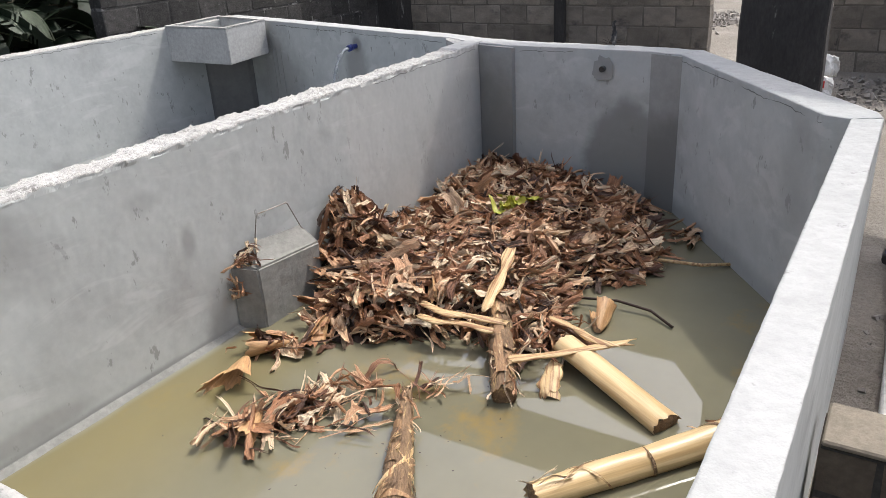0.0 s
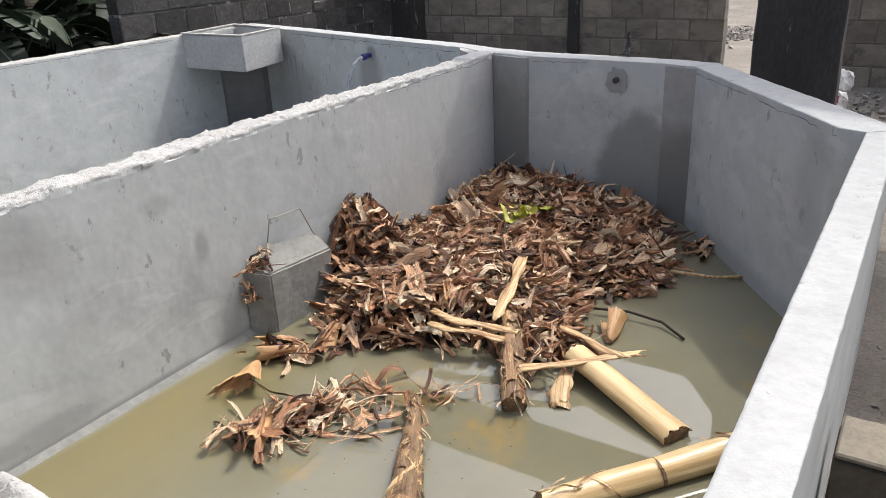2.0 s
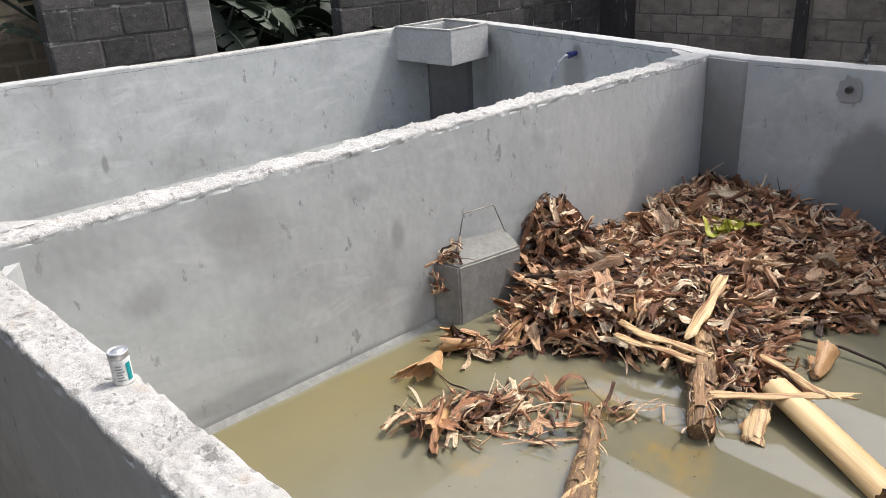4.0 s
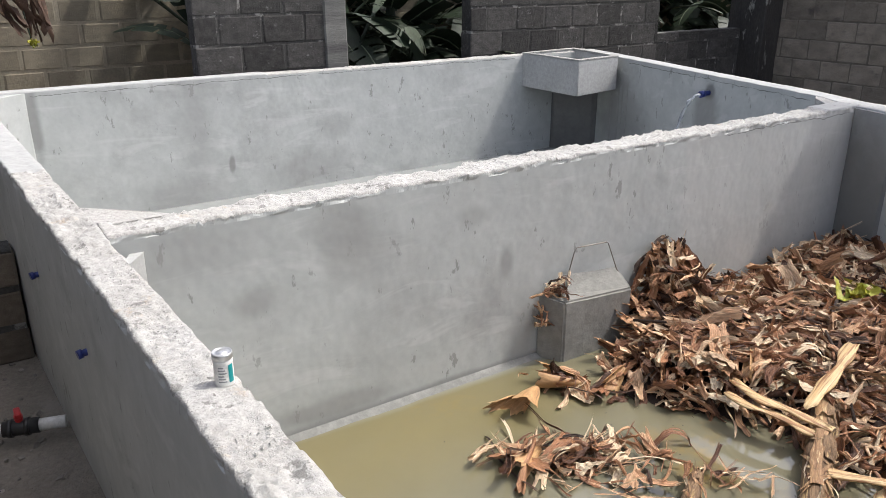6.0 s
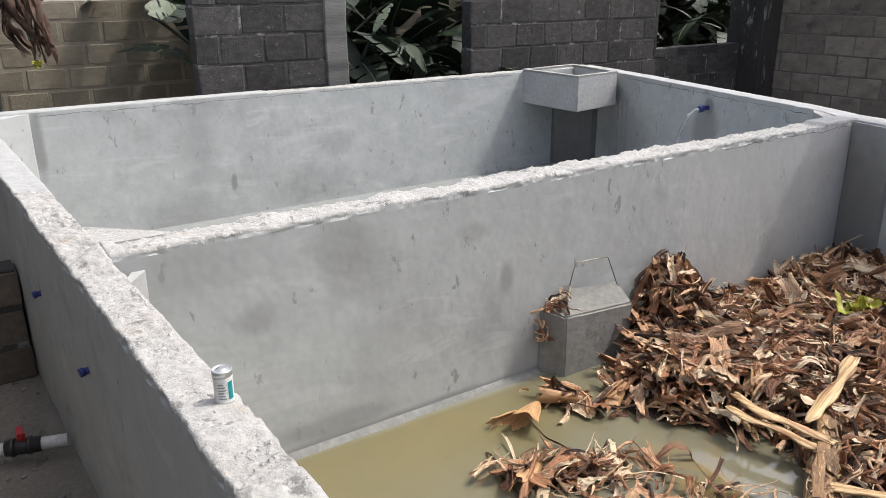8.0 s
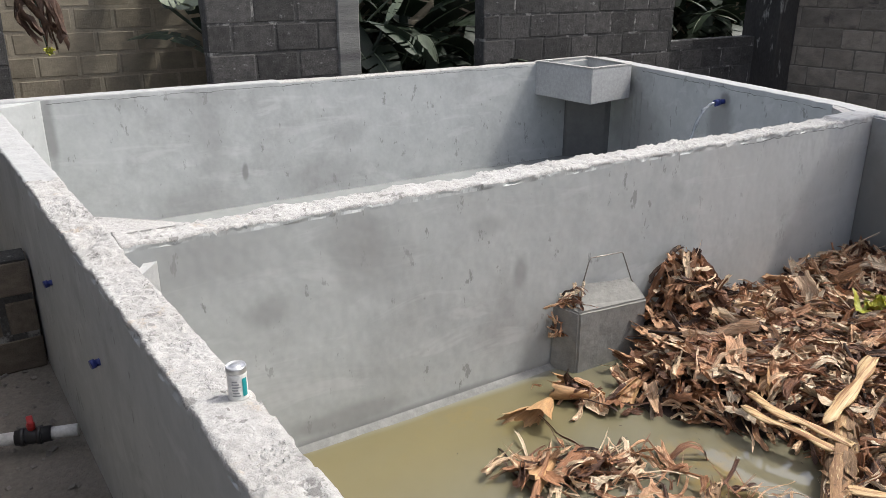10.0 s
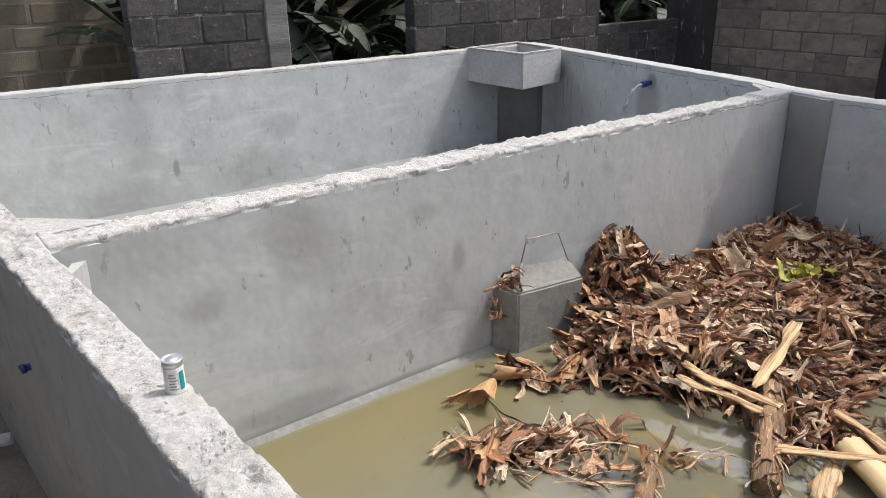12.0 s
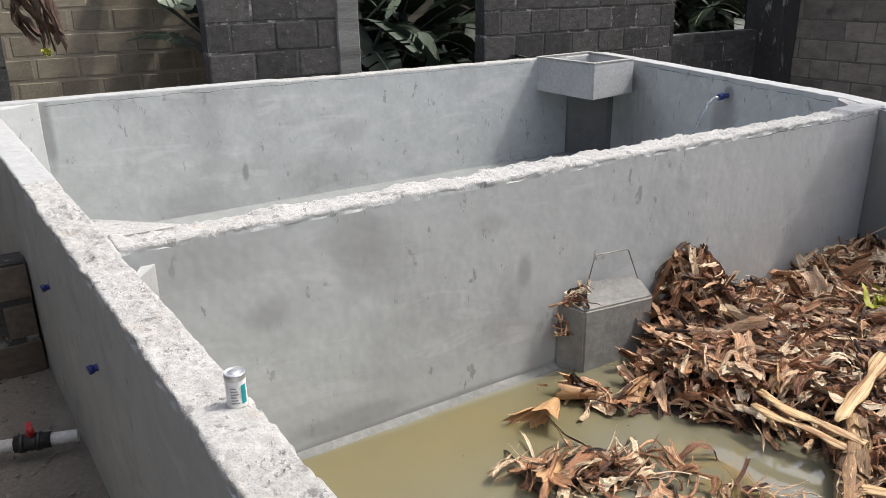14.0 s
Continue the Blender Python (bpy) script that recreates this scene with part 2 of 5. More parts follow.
M_CONCRETE = mat("form_marked_concrete", (0.22, 0.217, 0.20), (0.075, 0.074, 0.07), rough=0.9, scale=2, grain=40, bump=0.7, bump_scale=24, stretch=(0.3, 0.3, 3.0))
M_GROUND = mat("dusty_ground", (0.25, 0.225, 0.19), (0.165, 0.147, 0.122), rough=1.0, scale=1.2, grain=40, bump=0.9, bump_scale=16, dist=0.04, stain=(0.25, 0.23, 0.20), stain_scale=0.8, stain_at=0.52)
M_STONE = mat("rubble", (0.28, 0.26, 0.23), (0.17, 0.155, 0.14), rough=0.95, scale=6, grain=60, bump=0.6, by_object=0.25, by_island=0.25)
M_STALK = mat("yellow_banana_stem", (0.70, 0.55, 0.31), (0.50, 0.31, 0.13), rough=0.36, scale=6, grain=30, bump=0.4, stain=(0.26, 0.13, 0.055), stain_scale=3, stain_at=0.545, stain_soft=0.10, stretch=(0.10, 4.5, 4.5), bump_scale=10, bump_detail=3, dist=0.006, grain_mix=0.2)
M_FIBRE = mat("brown_banana_stem", (0.32, 0.20, 0.105), (0.12, 0.07, 0.04), rough=0.7, scale=9, grain=50, grain_mix=0.6, bump=1.0, stain=(0.55, 0.38, 0.17), stain_scale=8, stain_at=0.57, stain_soft=0.08, stretch=(0.6, 5.0, 5.0), bump_scale=24, dist=0.012)
M_SHEATH = mat("pale_sheath", (0.70, 0.55, 0.31), (0.50, 0.30, 0.12), rough=0.5, scale=8, grain=40, grain_mix=0.5, bump=0.5, stain=(0.30, 0.15, 0.065), stain_scale=7, stain_at=0.50, stain_soft=0.1, stretch=(0.35, 9.0, 9.0), bump_scale=18, dist=0.005)
# green darkened so that plants in the openings look shaded
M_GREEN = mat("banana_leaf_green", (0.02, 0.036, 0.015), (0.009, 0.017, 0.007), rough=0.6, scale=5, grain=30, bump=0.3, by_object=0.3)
M_PALEGREEN = mat("banana_leaf_pale", (0.17, 0.20, 0.13), (0.10, 0.125, 0.07), rough=0.5, scale=6, grain=30, bump=0.3)
M_YELLOW = mat("yellowed_leaf", (0.42, 0.36, 0.03), (0.20, 0.26, 0.03), rough=0.5, scale=8, grain=30, bump=0.3)
M_BLUE = mat("blue_pipe_plastic", (0.025, 0.045, 0.22), (0.02, 0.03, 0.14), rough=0.35, scale=10, grain=50, bump=0.05)
M_WHITEPVC = mat("white_pvc", (0.72, 0.72, 0.70), (0.58, 0.57, 0.54), rough=0.4, scale=8, grain=50, bump=0.05)
M_BLACKPVC = mat("black_plastic", (0.03, 0.03, 0.032), (0.02, 0.02, 0.02), rough=0.45, scale=8, grain=50, bump=0.05)
M_RED = mat("red_plastic", (0.50, 0.03, 0.03), (0.35, 0.02, 0.02), rough=0.4, scale=8, grain=50, bump=0.05)
M_STEEL = mat("galvanised_wire", (0.35, 0.34, 0.32), (0.22, 0.18, 0.14), rough=0.5, metal=0.8, scale=20, grain=90, bump=0.1)
M_TIN = mat("tin_lid", (0.62, 0.62, 0.61), (0.5, 0.5, 0.49), rough=0.3, metal=0.7, scale=20, grain=80, bump=0.1)
M_LABEL = mat("white_can_label", (0.74, 0.73, 0.69), (0.66, 0.65, 0.61), rough=0.55, scale=15, grain=80, bump=0.05)
M_TEAL = mat("teal_can_stripe", (0.01, 0.30, 0.31), (0.01, 0.24, 0.25), rough=0.5, scale=15, grain=80, bump=0.05)
M_INK = mat("grey_print", (0.30, 0.30, 0.30), (0.25, 0.25, 0.25), rough=0.6, scale=15, grain=80, bump=0.0)
M_RUST = mat("rusty_post", (0.17, 0.09, 0.045), (0.09, 0.05, 0.03), rough=0.9, scale=6, grain=50, bump=0.5)


def leaf_material(name, island):
    """Dry leaf scraps: each its own brown, from near black to straw."""
    m = mat(name, (1.12, 1.12, 1.12), (0.60, 0.52, 0.44), rough=0.5, scale=8, grain=40, grain_mix=0.7, bump=1.0, bump_scale=22, dist=0.012, coords="UV", stretch=(0.7, 7.0, 1.0), spread=0.25)
    nt = m.node_tree
    bsdf = nt.nodes["Principled BSDF"]
    src = bsdf.inputs["Base Color"].links[0].from_socket
    ramp = nt.nodes.new("ShaderNodeValToRGB")
    rnd = nt.nodes.new("ShaderNodeNewGeometry").outputs["Random Per Island"] if island else nt.nodes.new("ShaderNodeObjectInfo").outputs["Random"]
    nt.links.new(rnd, ramp.inputs[0])
    el = ramp.color_ramp.elements
    el[0].position, el[0].color = 0.0, (0.05, 0.026, 0.016, 1)
    el[1].position, el[1].color = 1.0, (0.80, 0.68, 0.50, 1)
    for pos, c in ((0.16, (0.16, 0.068, 0.034, 1)), (0.42, (0.44, 0.215, 0.108, 1)), (0.64, (0.68, 0.415, 0.24, 1)), (0.88, (0.86, 0.68, 0.47, 1))):
        el.new(pos).color = c
    mx = nt.nodes.new("ShaderNodeMix")
    mx.data_type, mx.blend_type = "RGBA", "MULTIPLY"
    mx.inputs["Factor"].default_value = 1.0
    nt.links.new(ramp.outputs[0], mx.inputs["A"])
    nt.links.new(src, mx.inputs["B"])
    nt.links.new(mx.outputs["Result"], bsdf.inputs["Base Color"])
    return m


M_LEAF = leaf_material("dry_leaf", False)
M_LEAVES = leaf_material("dry_leaf_litter", True)


def link_mesh(name, bm, material, parent=None, label=""):
    me = bpy.data.meshes.new(name)
    bmesh.ops.recalc_face_normals(bm, faces=bm.faces)
    bm.to_mesh(me)
    bm.free()
    for mm in material if isinstance(material, (list, tuple)) else [material]:
        me.materials.append(mm)
    ob = new(name, me)
    if parent is not None:
        ob.parent = parent
    if label:
        tagged(ob, label)
    return ob


def part(name, bm, material, parent, label=""):
    return link_mesh(name, bm, material, parent, label)


def strip_wall(name, inner, outer, z0=-0.05, z1=1.15, rough=0.006, label="", step=0.014, seed=1, face=None, smooth=None):
    """A wall between two plan lines of the same number of corners, its raw top uneven and its arrises broken."""
    bm = bmesh.new()
    a, b = [Vector(p) for p in inner], [Vector(p) for p in outer]
    rows = []
    for i in range(len(a) - 1):
        n = max(2, int(max((a[i + 1] - a[i]).length, (b[i + 1] - b[i]).length) / step))
        rows += [(a[i].lerp(a[i + 1], k / n), b[i].lerp(b[i + 1], k / n)) for k in range(n + (i == len(a) - 2))]
    edge = 0.012 if rough > 0.005 else 0.005
    prof = [(0, z0), (0, z1 - 0.06), (0, z1 - 0.035), (0, z1 - 0.022), (0.0, z1 - edge)] + [(3 * edge + (1 - 6 * edge) * k / 15, z1) for k in range(16)] + [(1.0, z1 - edge), (1, z1 - 0.022), (1, z1 - 0.035), (1, z1 - 0.06), (1, z0)]
    grid = []
    for p, q in rows:
        line = []
        out = (q - p).normalized()
        for j, (f, z) in enumerate(prof):
            c = p.lerp(q, f)
            v = Vector((c.x, c.y, z))
            if 2 < j < len(prof) - 3:
                even = smooth is not None and smooth(c.x, c.y) + 0.05 * noise.noise(Vector((c.x * 12, c.y * 12, 8))) > 0
                broad = noise.noise(Vector((c.x * 2.0 + seed, c.y * 2.0, 0)))
                mid = noise.noise(Vector((c.x * 9 + seed, c.y * 9, 2)))
                fine = noise.noise(Vector((c.x * 34 + seed, c.y * 34, 5)))
                grit = max(0, noise.noise(Vector((c.x * 4 + seed, c.y * 4, 7))) + 0.15) * noise.noise(Vector((c.x * 70, c.y * 70, seed)))
                ledge = math.tanh(9 * noise.noise(Vector((c.x * 6, c.y * 6 + seed, 11))))
                v.z += rough * (0.7 * broad + 0.45 * mid + 0.55 * fine + 2.2 * grit + 0.35 * ledge) * (0.22 if even else 1.0) + (0.012 if even else 0.0)
                if j in (3, 4, len(prof) - 5, len(prof) - 4):
                    side = -1 if f < 0.5 else 1
                    w = rough * (1.1 * noise.noise(Vector((c.x * 7, c.y * 7 + seed, 3))) + 0.8 * noise.noise(Vector((c.x * 24, c.y * 24 + seed, z * 30))) - 0.1) * 0.6
                    v.x += out.x * side * w
                    v.y += out.y * side * w
                    v.z += 0.6 * w
            line.append(bm.verts.new(v))
        grid.append(line)
    for r0, r1 in zip(grid, grid[1:]):
        for j in range(len(prof) - 1):
            f = bm.faces.new((r0[j], r0[j + 1], r1[j + 1], r1[j]))
            f.material_index = 0 if not 4 <= j <= len(prof) - 6 else 2 if smooth is not None and smooth(r0[j].co.x, r0[j].co.y) > 0 else 1
            f.smooth = j not in (1, 2, 3, len(prof) - 3, len(prof) - 4, len(prof) - 5)
    for r in (grid[0], grid[-1]):
        bm.faces.new(r)
    ob = link_mesh(name, bm, [face or M_PLASTER, M_TOP if rough > 0.005 else M_SMOOTHTOP, M_SMOOTHTOP])
    return tagged(ob, label, "wall", kind="structure")


def prism(name, pts, z0, z1, material):
    bm = bmesh.new()
    lo = [bm.verts.new((x, y, z0)) for x, y in pts]
    hi = [bm.verts.new((x, y, z1)) for x, y in pts]
    bm.faces.new(hi)
    bm.faces.new(lo[::-1])
    for i in range(len(pts)):
        j = (i + 1) % len(pts)
        bm.faces.new((lo[i], lo[j], hi[j], hi[i]))
    return bm


# ---- tank ----
HT = 1.15
strip_wall("wall_divider", [(-0.06, 0.0), (5.12, 0.0)], [(-0.06, 0.17), (5.12, 0.17)], rough=0.015, label="rough-topped grey plastered divider wall between the tanks", seed=1, face=M_PLASTER_DIVIDER, smooth=lambda x, y: x - 4.7)
strip_wall("wall_front", [(0.055, -2.9), (0.006, -1.65), (-0.033, -0.676), (-0.143, 2.094), (-0.225, 4.15)], [(-0.12, -2.9), (-0.147, -1.65), (-0.180, -0.676), (-0.311, 2.094), (-0.41, 4.15)], rough=0.016, label="thick grey plastered tank wall with raw mortar top", seed=2, smooth=lambda x, y: y - 1.19)
strip_wall("wall_right", [(-0.11, -2.875), (3.42, -2.875)], [(-0.11, -3.012), (3.47, -3.008)], rough=0.003, z1=HT, label="smooth white-topped grey plastered tank wall", seed=3)
strip_wall("wall_diagonal", [(3.40, -2.875), (3.447, -2.76), (4.87, -1.70)], [(3.46, -3.008), (3.56, -2.98), (5.08, -1.80)], rough=0.003, z1=HT + 0.002, label="diagonal grey plastered tank wall", seed=4, face=M_PLASTER_DIAGONAL)
strip_wall("wall_far", [(4.87, -1.70), (4.96, -1.44), (5.0, -0.36), (5.09, 0.08), (5.27, 0.40), (6.05, 3.25), (6.26, 4.11)],
           [(5.08, -1.80), (5.15, -1.5), (5.22, -0.36), (5.33, 0.08), (5.46, 0.40), (6.24, 3.25), (6.46, 4.2)], rough=0.003, z1=HT + 0.004, label="far grey plastered wall across both tanks", seed=5, face=M_PLASTER_FAR)
strip_wall("wall_back", [(-0.4, 4.11), (6.4, 4.11)], [(-0.4, 4.28), (6.4, 4.28)], rough=0.006, z1=HT, label="back grey plastered tank wall", seed=6, face=M_PLASTER_BACK, smooth=lambda x, y: 2.18 - x)

bm = bmesh.new()
bmesh.ops.create_grid(bm, x_segments=2, y_segments=2, size=400)
ground = tagged(link_mesh("ground", bm, M_GROUND), "dusty brown trodden earth", "ground", kind="structure")
ground.location.z = -0.03
M_WATER = mat("murky_water", (0.18, 0.163, 0.102), (0.15, 0.143, 0.10), rough=0.012, scale=0.8, grain=1.5, grain_mix=0.15, bump=0.012, bump_scale=4, stain=(0.28, 0.18, 0.045), stain_scale=1.3, stain_at=0.55, stain_soft=0.2)
nt = M_WATER.node_tree
bsdf = nt.nodes["Principled BSDF"]
bsdf.inputs["Specular IOR Level"].default_value = 0.85
src = bsdf.inputs["Base Color"].links[0].from_socket
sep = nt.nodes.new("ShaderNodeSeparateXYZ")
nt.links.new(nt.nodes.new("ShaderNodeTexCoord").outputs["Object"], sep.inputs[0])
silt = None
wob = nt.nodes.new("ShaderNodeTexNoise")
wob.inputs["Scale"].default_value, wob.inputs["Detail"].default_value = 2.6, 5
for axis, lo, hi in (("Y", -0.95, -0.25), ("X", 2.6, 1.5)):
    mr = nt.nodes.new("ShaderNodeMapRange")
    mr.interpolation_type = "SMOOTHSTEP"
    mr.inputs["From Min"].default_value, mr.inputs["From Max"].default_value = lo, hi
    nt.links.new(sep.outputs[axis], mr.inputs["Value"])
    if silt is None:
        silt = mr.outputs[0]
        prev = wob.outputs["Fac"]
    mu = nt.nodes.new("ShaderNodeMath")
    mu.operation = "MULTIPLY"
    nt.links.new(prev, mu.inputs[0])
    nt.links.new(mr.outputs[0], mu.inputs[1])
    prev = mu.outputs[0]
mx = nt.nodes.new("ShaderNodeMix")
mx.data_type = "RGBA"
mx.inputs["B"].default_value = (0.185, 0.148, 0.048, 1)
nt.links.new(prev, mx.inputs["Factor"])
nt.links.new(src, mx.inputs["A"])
# water colour blends to grey-beige in a narrow band along the divider
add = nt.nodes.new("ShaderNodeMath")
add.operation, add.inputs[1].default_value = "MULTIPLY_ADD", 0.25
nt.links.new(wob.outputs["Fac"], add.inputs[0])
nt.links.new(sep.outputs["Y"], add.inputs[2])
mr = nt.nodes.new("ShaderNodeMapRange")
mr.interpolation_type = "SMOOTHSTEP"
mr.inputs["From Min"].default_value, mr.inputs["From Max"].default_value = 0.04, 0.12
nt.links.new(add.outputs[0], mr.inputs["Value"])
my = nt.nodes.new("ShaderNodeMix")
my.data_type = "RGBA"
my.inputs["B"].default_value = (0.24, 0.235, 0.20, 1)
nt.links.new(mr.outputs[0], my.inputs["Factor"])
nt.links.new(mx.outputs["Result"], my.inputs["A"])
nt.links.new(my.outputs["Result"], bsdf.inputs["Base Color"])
M_CLEAR = mat("clear_water_over_cement", (0.33, 0.345, 0.335), (0.27, 0.28, 0.27), rough=0.05, scale=1.5, grain=3, grain_mix=0.2, bump=0.02, bump_scale=5)
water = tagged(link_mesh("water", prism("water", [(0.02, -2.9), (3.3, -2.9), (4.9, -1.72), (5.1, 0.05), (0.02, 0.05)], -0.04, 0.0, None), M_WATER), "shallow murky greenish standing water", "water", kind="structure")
water2 = tagged(link_mesh("water", prism("water", [(-0.1, 0.1), (5.2, 0.1), (6.3, 4.15), (-0.2, 4.15)], -0.04, 0.0, None), M_CLEAR), "shallow water in the second tank", "water", kind="structure")


# ---- tank details ----
def tube(bm, pts, radius, sides=8, cap=True):
    """A round bar along a line of points; radius may be a list."""
    pts = [Vector(p) for p in pts]
    rings = []
    for i, p in enumerate(pts):
        d = (pts[min(i + 1, len(pts) - 1)] - pts[max(i - 1, 0)]).normalized()
        side = d.cross(Vector((0, 0, 1)))
        if side.length < 0.05:
            side = d.cross(Vector((0, 1, 0)))
        side.normalize()
        up = side.cross(d)
        r = radius[i] if isinstance(radius, (list, tuple)) else radius
        rings.append([bm.verts.new(p + (side * math.cos(a) + up * math.sin(a)) * r) for a in [2 * math.pi * k / sides for k in range(sides)]])
    for r0, r1 in zip(rings, rings[1:]):
        for k in range(sides):
            f = bm.faces.new((r0[k], r0[(k + 1) % sides], r1[(k + 1) % sides], r1[k]))
            f.smooth = True
    if cap:
        bm.faces.new(rings[0])
        bm.faces.new(rings[-1][::-1])
    return bm


def solid(x0, x1, y0, y1, z0, z1, bevel=0.0, segments=2):
    bm = prism("", [(x0, y0), (x1, y0), (x1, y1), (x0, y1)], z0, z1, None)
    if bevel:
        bmesh.ops.bevel(bm, geom=bm.edges[:], offset=bevel, segments=segments, affect="EDGES", profile=0.5)
    return bm


def roughen(bm, amount, freq, seed=0):
    for v in bm.verts:
        v.co += noise.noise_vector(v.co * freq + Vector((seed, seed, 0))) * amount
    return bm


# plaster fillets that fill the inner corners
def fillet(name, pts, z1, material, label, slope=0.0):
    bm = prism(name, pts, -0.04, z1, None)
    for v in bm.verts:
        if v.co.z > 0.5 and (Vector(pts[0]) - v.co.xy).length > 0.1:
            v.co.z -= slope * (Vector(pts[0]) - v.co.xy).length
    bmesh.ops.subdivide_edges(bm, edges=bm.edges[:], cuts=3, use_grid_fill=True)
    roughen(bm, 0.004, 6, len(bm.verts))
    return tagged(link_mesh(name, bm, material), label, "wall corner", kind="structure")


fillet("corner_fillet_1", [(0.02, 0.02), (-0.05, -0.13), (-0.025, -0.13), (0.06, -0.008), (0.07, 0.02)], 1.06, M_SMOOTHTOP, "pale plaster fillet in the tank corner")
fillet("corner_fillet_2", [(-0.09, 0.15), (0.22, 0.15), (0.21, 0.18), (-0.06, 0.45), (-0.10, 0.47)], 1.146, M_TOP, "raw mortar fillet where two walls meet")
fillet("corner_fillet_3", [(-0.26, 4.15), (-0.26, 3.86), (-0.215, 3.85), (0.10, 4.09), (0.13, 4.15)], 1.145, M_PLASTER, "pale plaster fillet in the back corner")
fillet("corner_fillet_4", [(5.14, 0.02), (5.07, 0.02), (5.045, -0.01), (4.965, -0.345), (5.04, -0.37)], 1.14, M_DARKPLASTER, "dark plaster fillet in the tank corner")
fillet("corner_fillet_5", [(5.05, -1.46), (4.948, -1.465), (4.855, -1.71), (4.95, -1.74)], 1.14, M_DARKPLASTER, "dark plaster fillet beside the diagonal wall")
fillet("corner_fillet_6", [(5.10, 0.14), (4.96, 0.15), (5.20, 0.40), (5.32, 0.46)], 1.15, M_TOP, "smoothed plaster fillet at the wall junction")
fillet("corner_fillet_7", [(5.78, 4.13), (5.79, 4.07), (6.10, 3.74), (6.20, 3.70), (6.3, 4.13)], 0.85, M_WETDARK, "dark damp plaster corner below the basin")


def patch(name, origin, along, up, size, material, label, seed, kind_cat="stain"):
    """A thin skin of damp or fresh plaster with a wavy outline, just proud of a wall."""
    bm = bmesh.new()
    o, a, u = Vector(origin), Vector(along).normalized(), Vector(up)
    n = a.cross(u).normalized()
    pts = []
    for k in range(40):
        t = 2 * math.pi * k / 40
        c, s_ = math.cos(t), math.sin(t)
        q = 0.55
        x = math.copysign(abs(c) ** q, c) * size[0] / 2
        y = math.copysign(abs(s_) ** q, s_) * size[1] / 2
        w = 1 + 0.28 * noise.noise(Vector((c * 2 + seed, s_ * 2, seed))) + 0.05 * noise.noise(Vector((c * 5 + seed, s_ * 5, seed)))
        x *= 1 - 0.45 * (y / size[1] + 0.5)
        pts.append(bm.verts.new(o + a * x * w + u * y * w))
    bm.faces.new(pts)
    r = bmesh.ops.extrude_face_region(bm, geom=bm.faces[:])
    for v in r["geom"]:
        if isinstance(v, bmesh.types.BMVert):
            v.co += n * 0.004
    return tagged(link_mesh(name, bm, material), label, kind_cat, kind="structure")


patch("plaster_patch_1", (4.962, -1.105, 1.015), (-0.03, -1, 0), (0, 0, 1), (0.20, 0.17), M_DARKPLASTER, "fresh dark cement patch round a pipe hole", 5, "plaster patch")
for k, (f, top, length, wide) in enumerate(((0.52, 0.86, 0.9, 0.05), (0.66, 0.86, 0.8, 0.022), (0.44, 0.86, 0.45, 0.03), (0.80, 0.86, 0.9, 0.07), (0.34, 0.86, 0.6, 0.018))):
    patch("drip_stain_%d" % (k + 1), (5.268 + 0.2737 * (2.35 + f), 2.75 + f, top - length / 2), (-0.2737, -1, 0), (0, 0, 1), (wide, length), M_DARKPLASTER, "dark drip stain running down from the basin", 20 + k)


def crack(name, a, b, drop, seed, wide=0.0014):
    """A thin wandering crack below the lip of a wall's cap, broken off here and there."""
    a, b = Vector(a), Vector(b)
    d = (b - a).normalized()
    n = Vector((-d.y, d.x, 0))
    bm = bmesh.new()
    steps = int((b - a).length / 0.012)
    prev = None
    for k in range(steps + 1):
        p = a.lerp(b, k / steps)
        z = HT - drop - 0.016 * noise.noise(Vector((k * 0.05, seed, 0))) - 0.012 * noise.noise(Vector((k * 0.22, seed, 4)))
        w = wide * (0.7 + 1.6 * noise.noise(Vector((k * 0.06, seed, 9))) + 0.5)
        if w < wide * 0.45:
            prev = None
            continue
        cur = [bm.verts.new((p.x + n.x * o, p.y + n.y * o, z + q)) for o in (-0.004, 0.004) for q in (-w, w)]
        if prev:
            bm.faces.new((prev[0], cur[0], cur[1], prev[1]))
            bm.faces.new((prev[2], prev[3], cur[3], cur[2]))
        prev = cur
    tagged(link_mesh(name, bm, M_CRACK), "dark hairline crack below the wall cap", "crack", kind="structure")


M_CRACK = mat("crack_shadow_dirt", (0.18, 0.18, 0.17), (0.11, 0.11, 0.105), rough=1.0, scale=20, grain=60, bump=0.2)
crack("crack_1", (3.45, -2.758, 0), (4.86, -1.706, 0), 0.035, 1)
crack("crack_2", (4.968, -1.42, 0), (5.0, -0.40, 0), 0.03, 2)
crack("crack_3", (5.30, 0.50, 0), (6.0, 3.10, 0), 0.04, 3)
crack("crack_4", (0.15, 4.11, 0), (5.2, 4.11, 0), 0.03, 4)
crack("crack_5", (3.6, 0.0, 0), (4.98, 0.0, 0), 0.035, 5)
bm = tube(bmesh.new(), [(5.0, -1.105, 1.02), (4.925, -1.105, 1.015)], [0.022, 0.022], 14)
tagged(link_mesh("outlet_pipe", bm, M_BLACKPVC), "dark pipe end set in the fresh cement patch", "pipe")

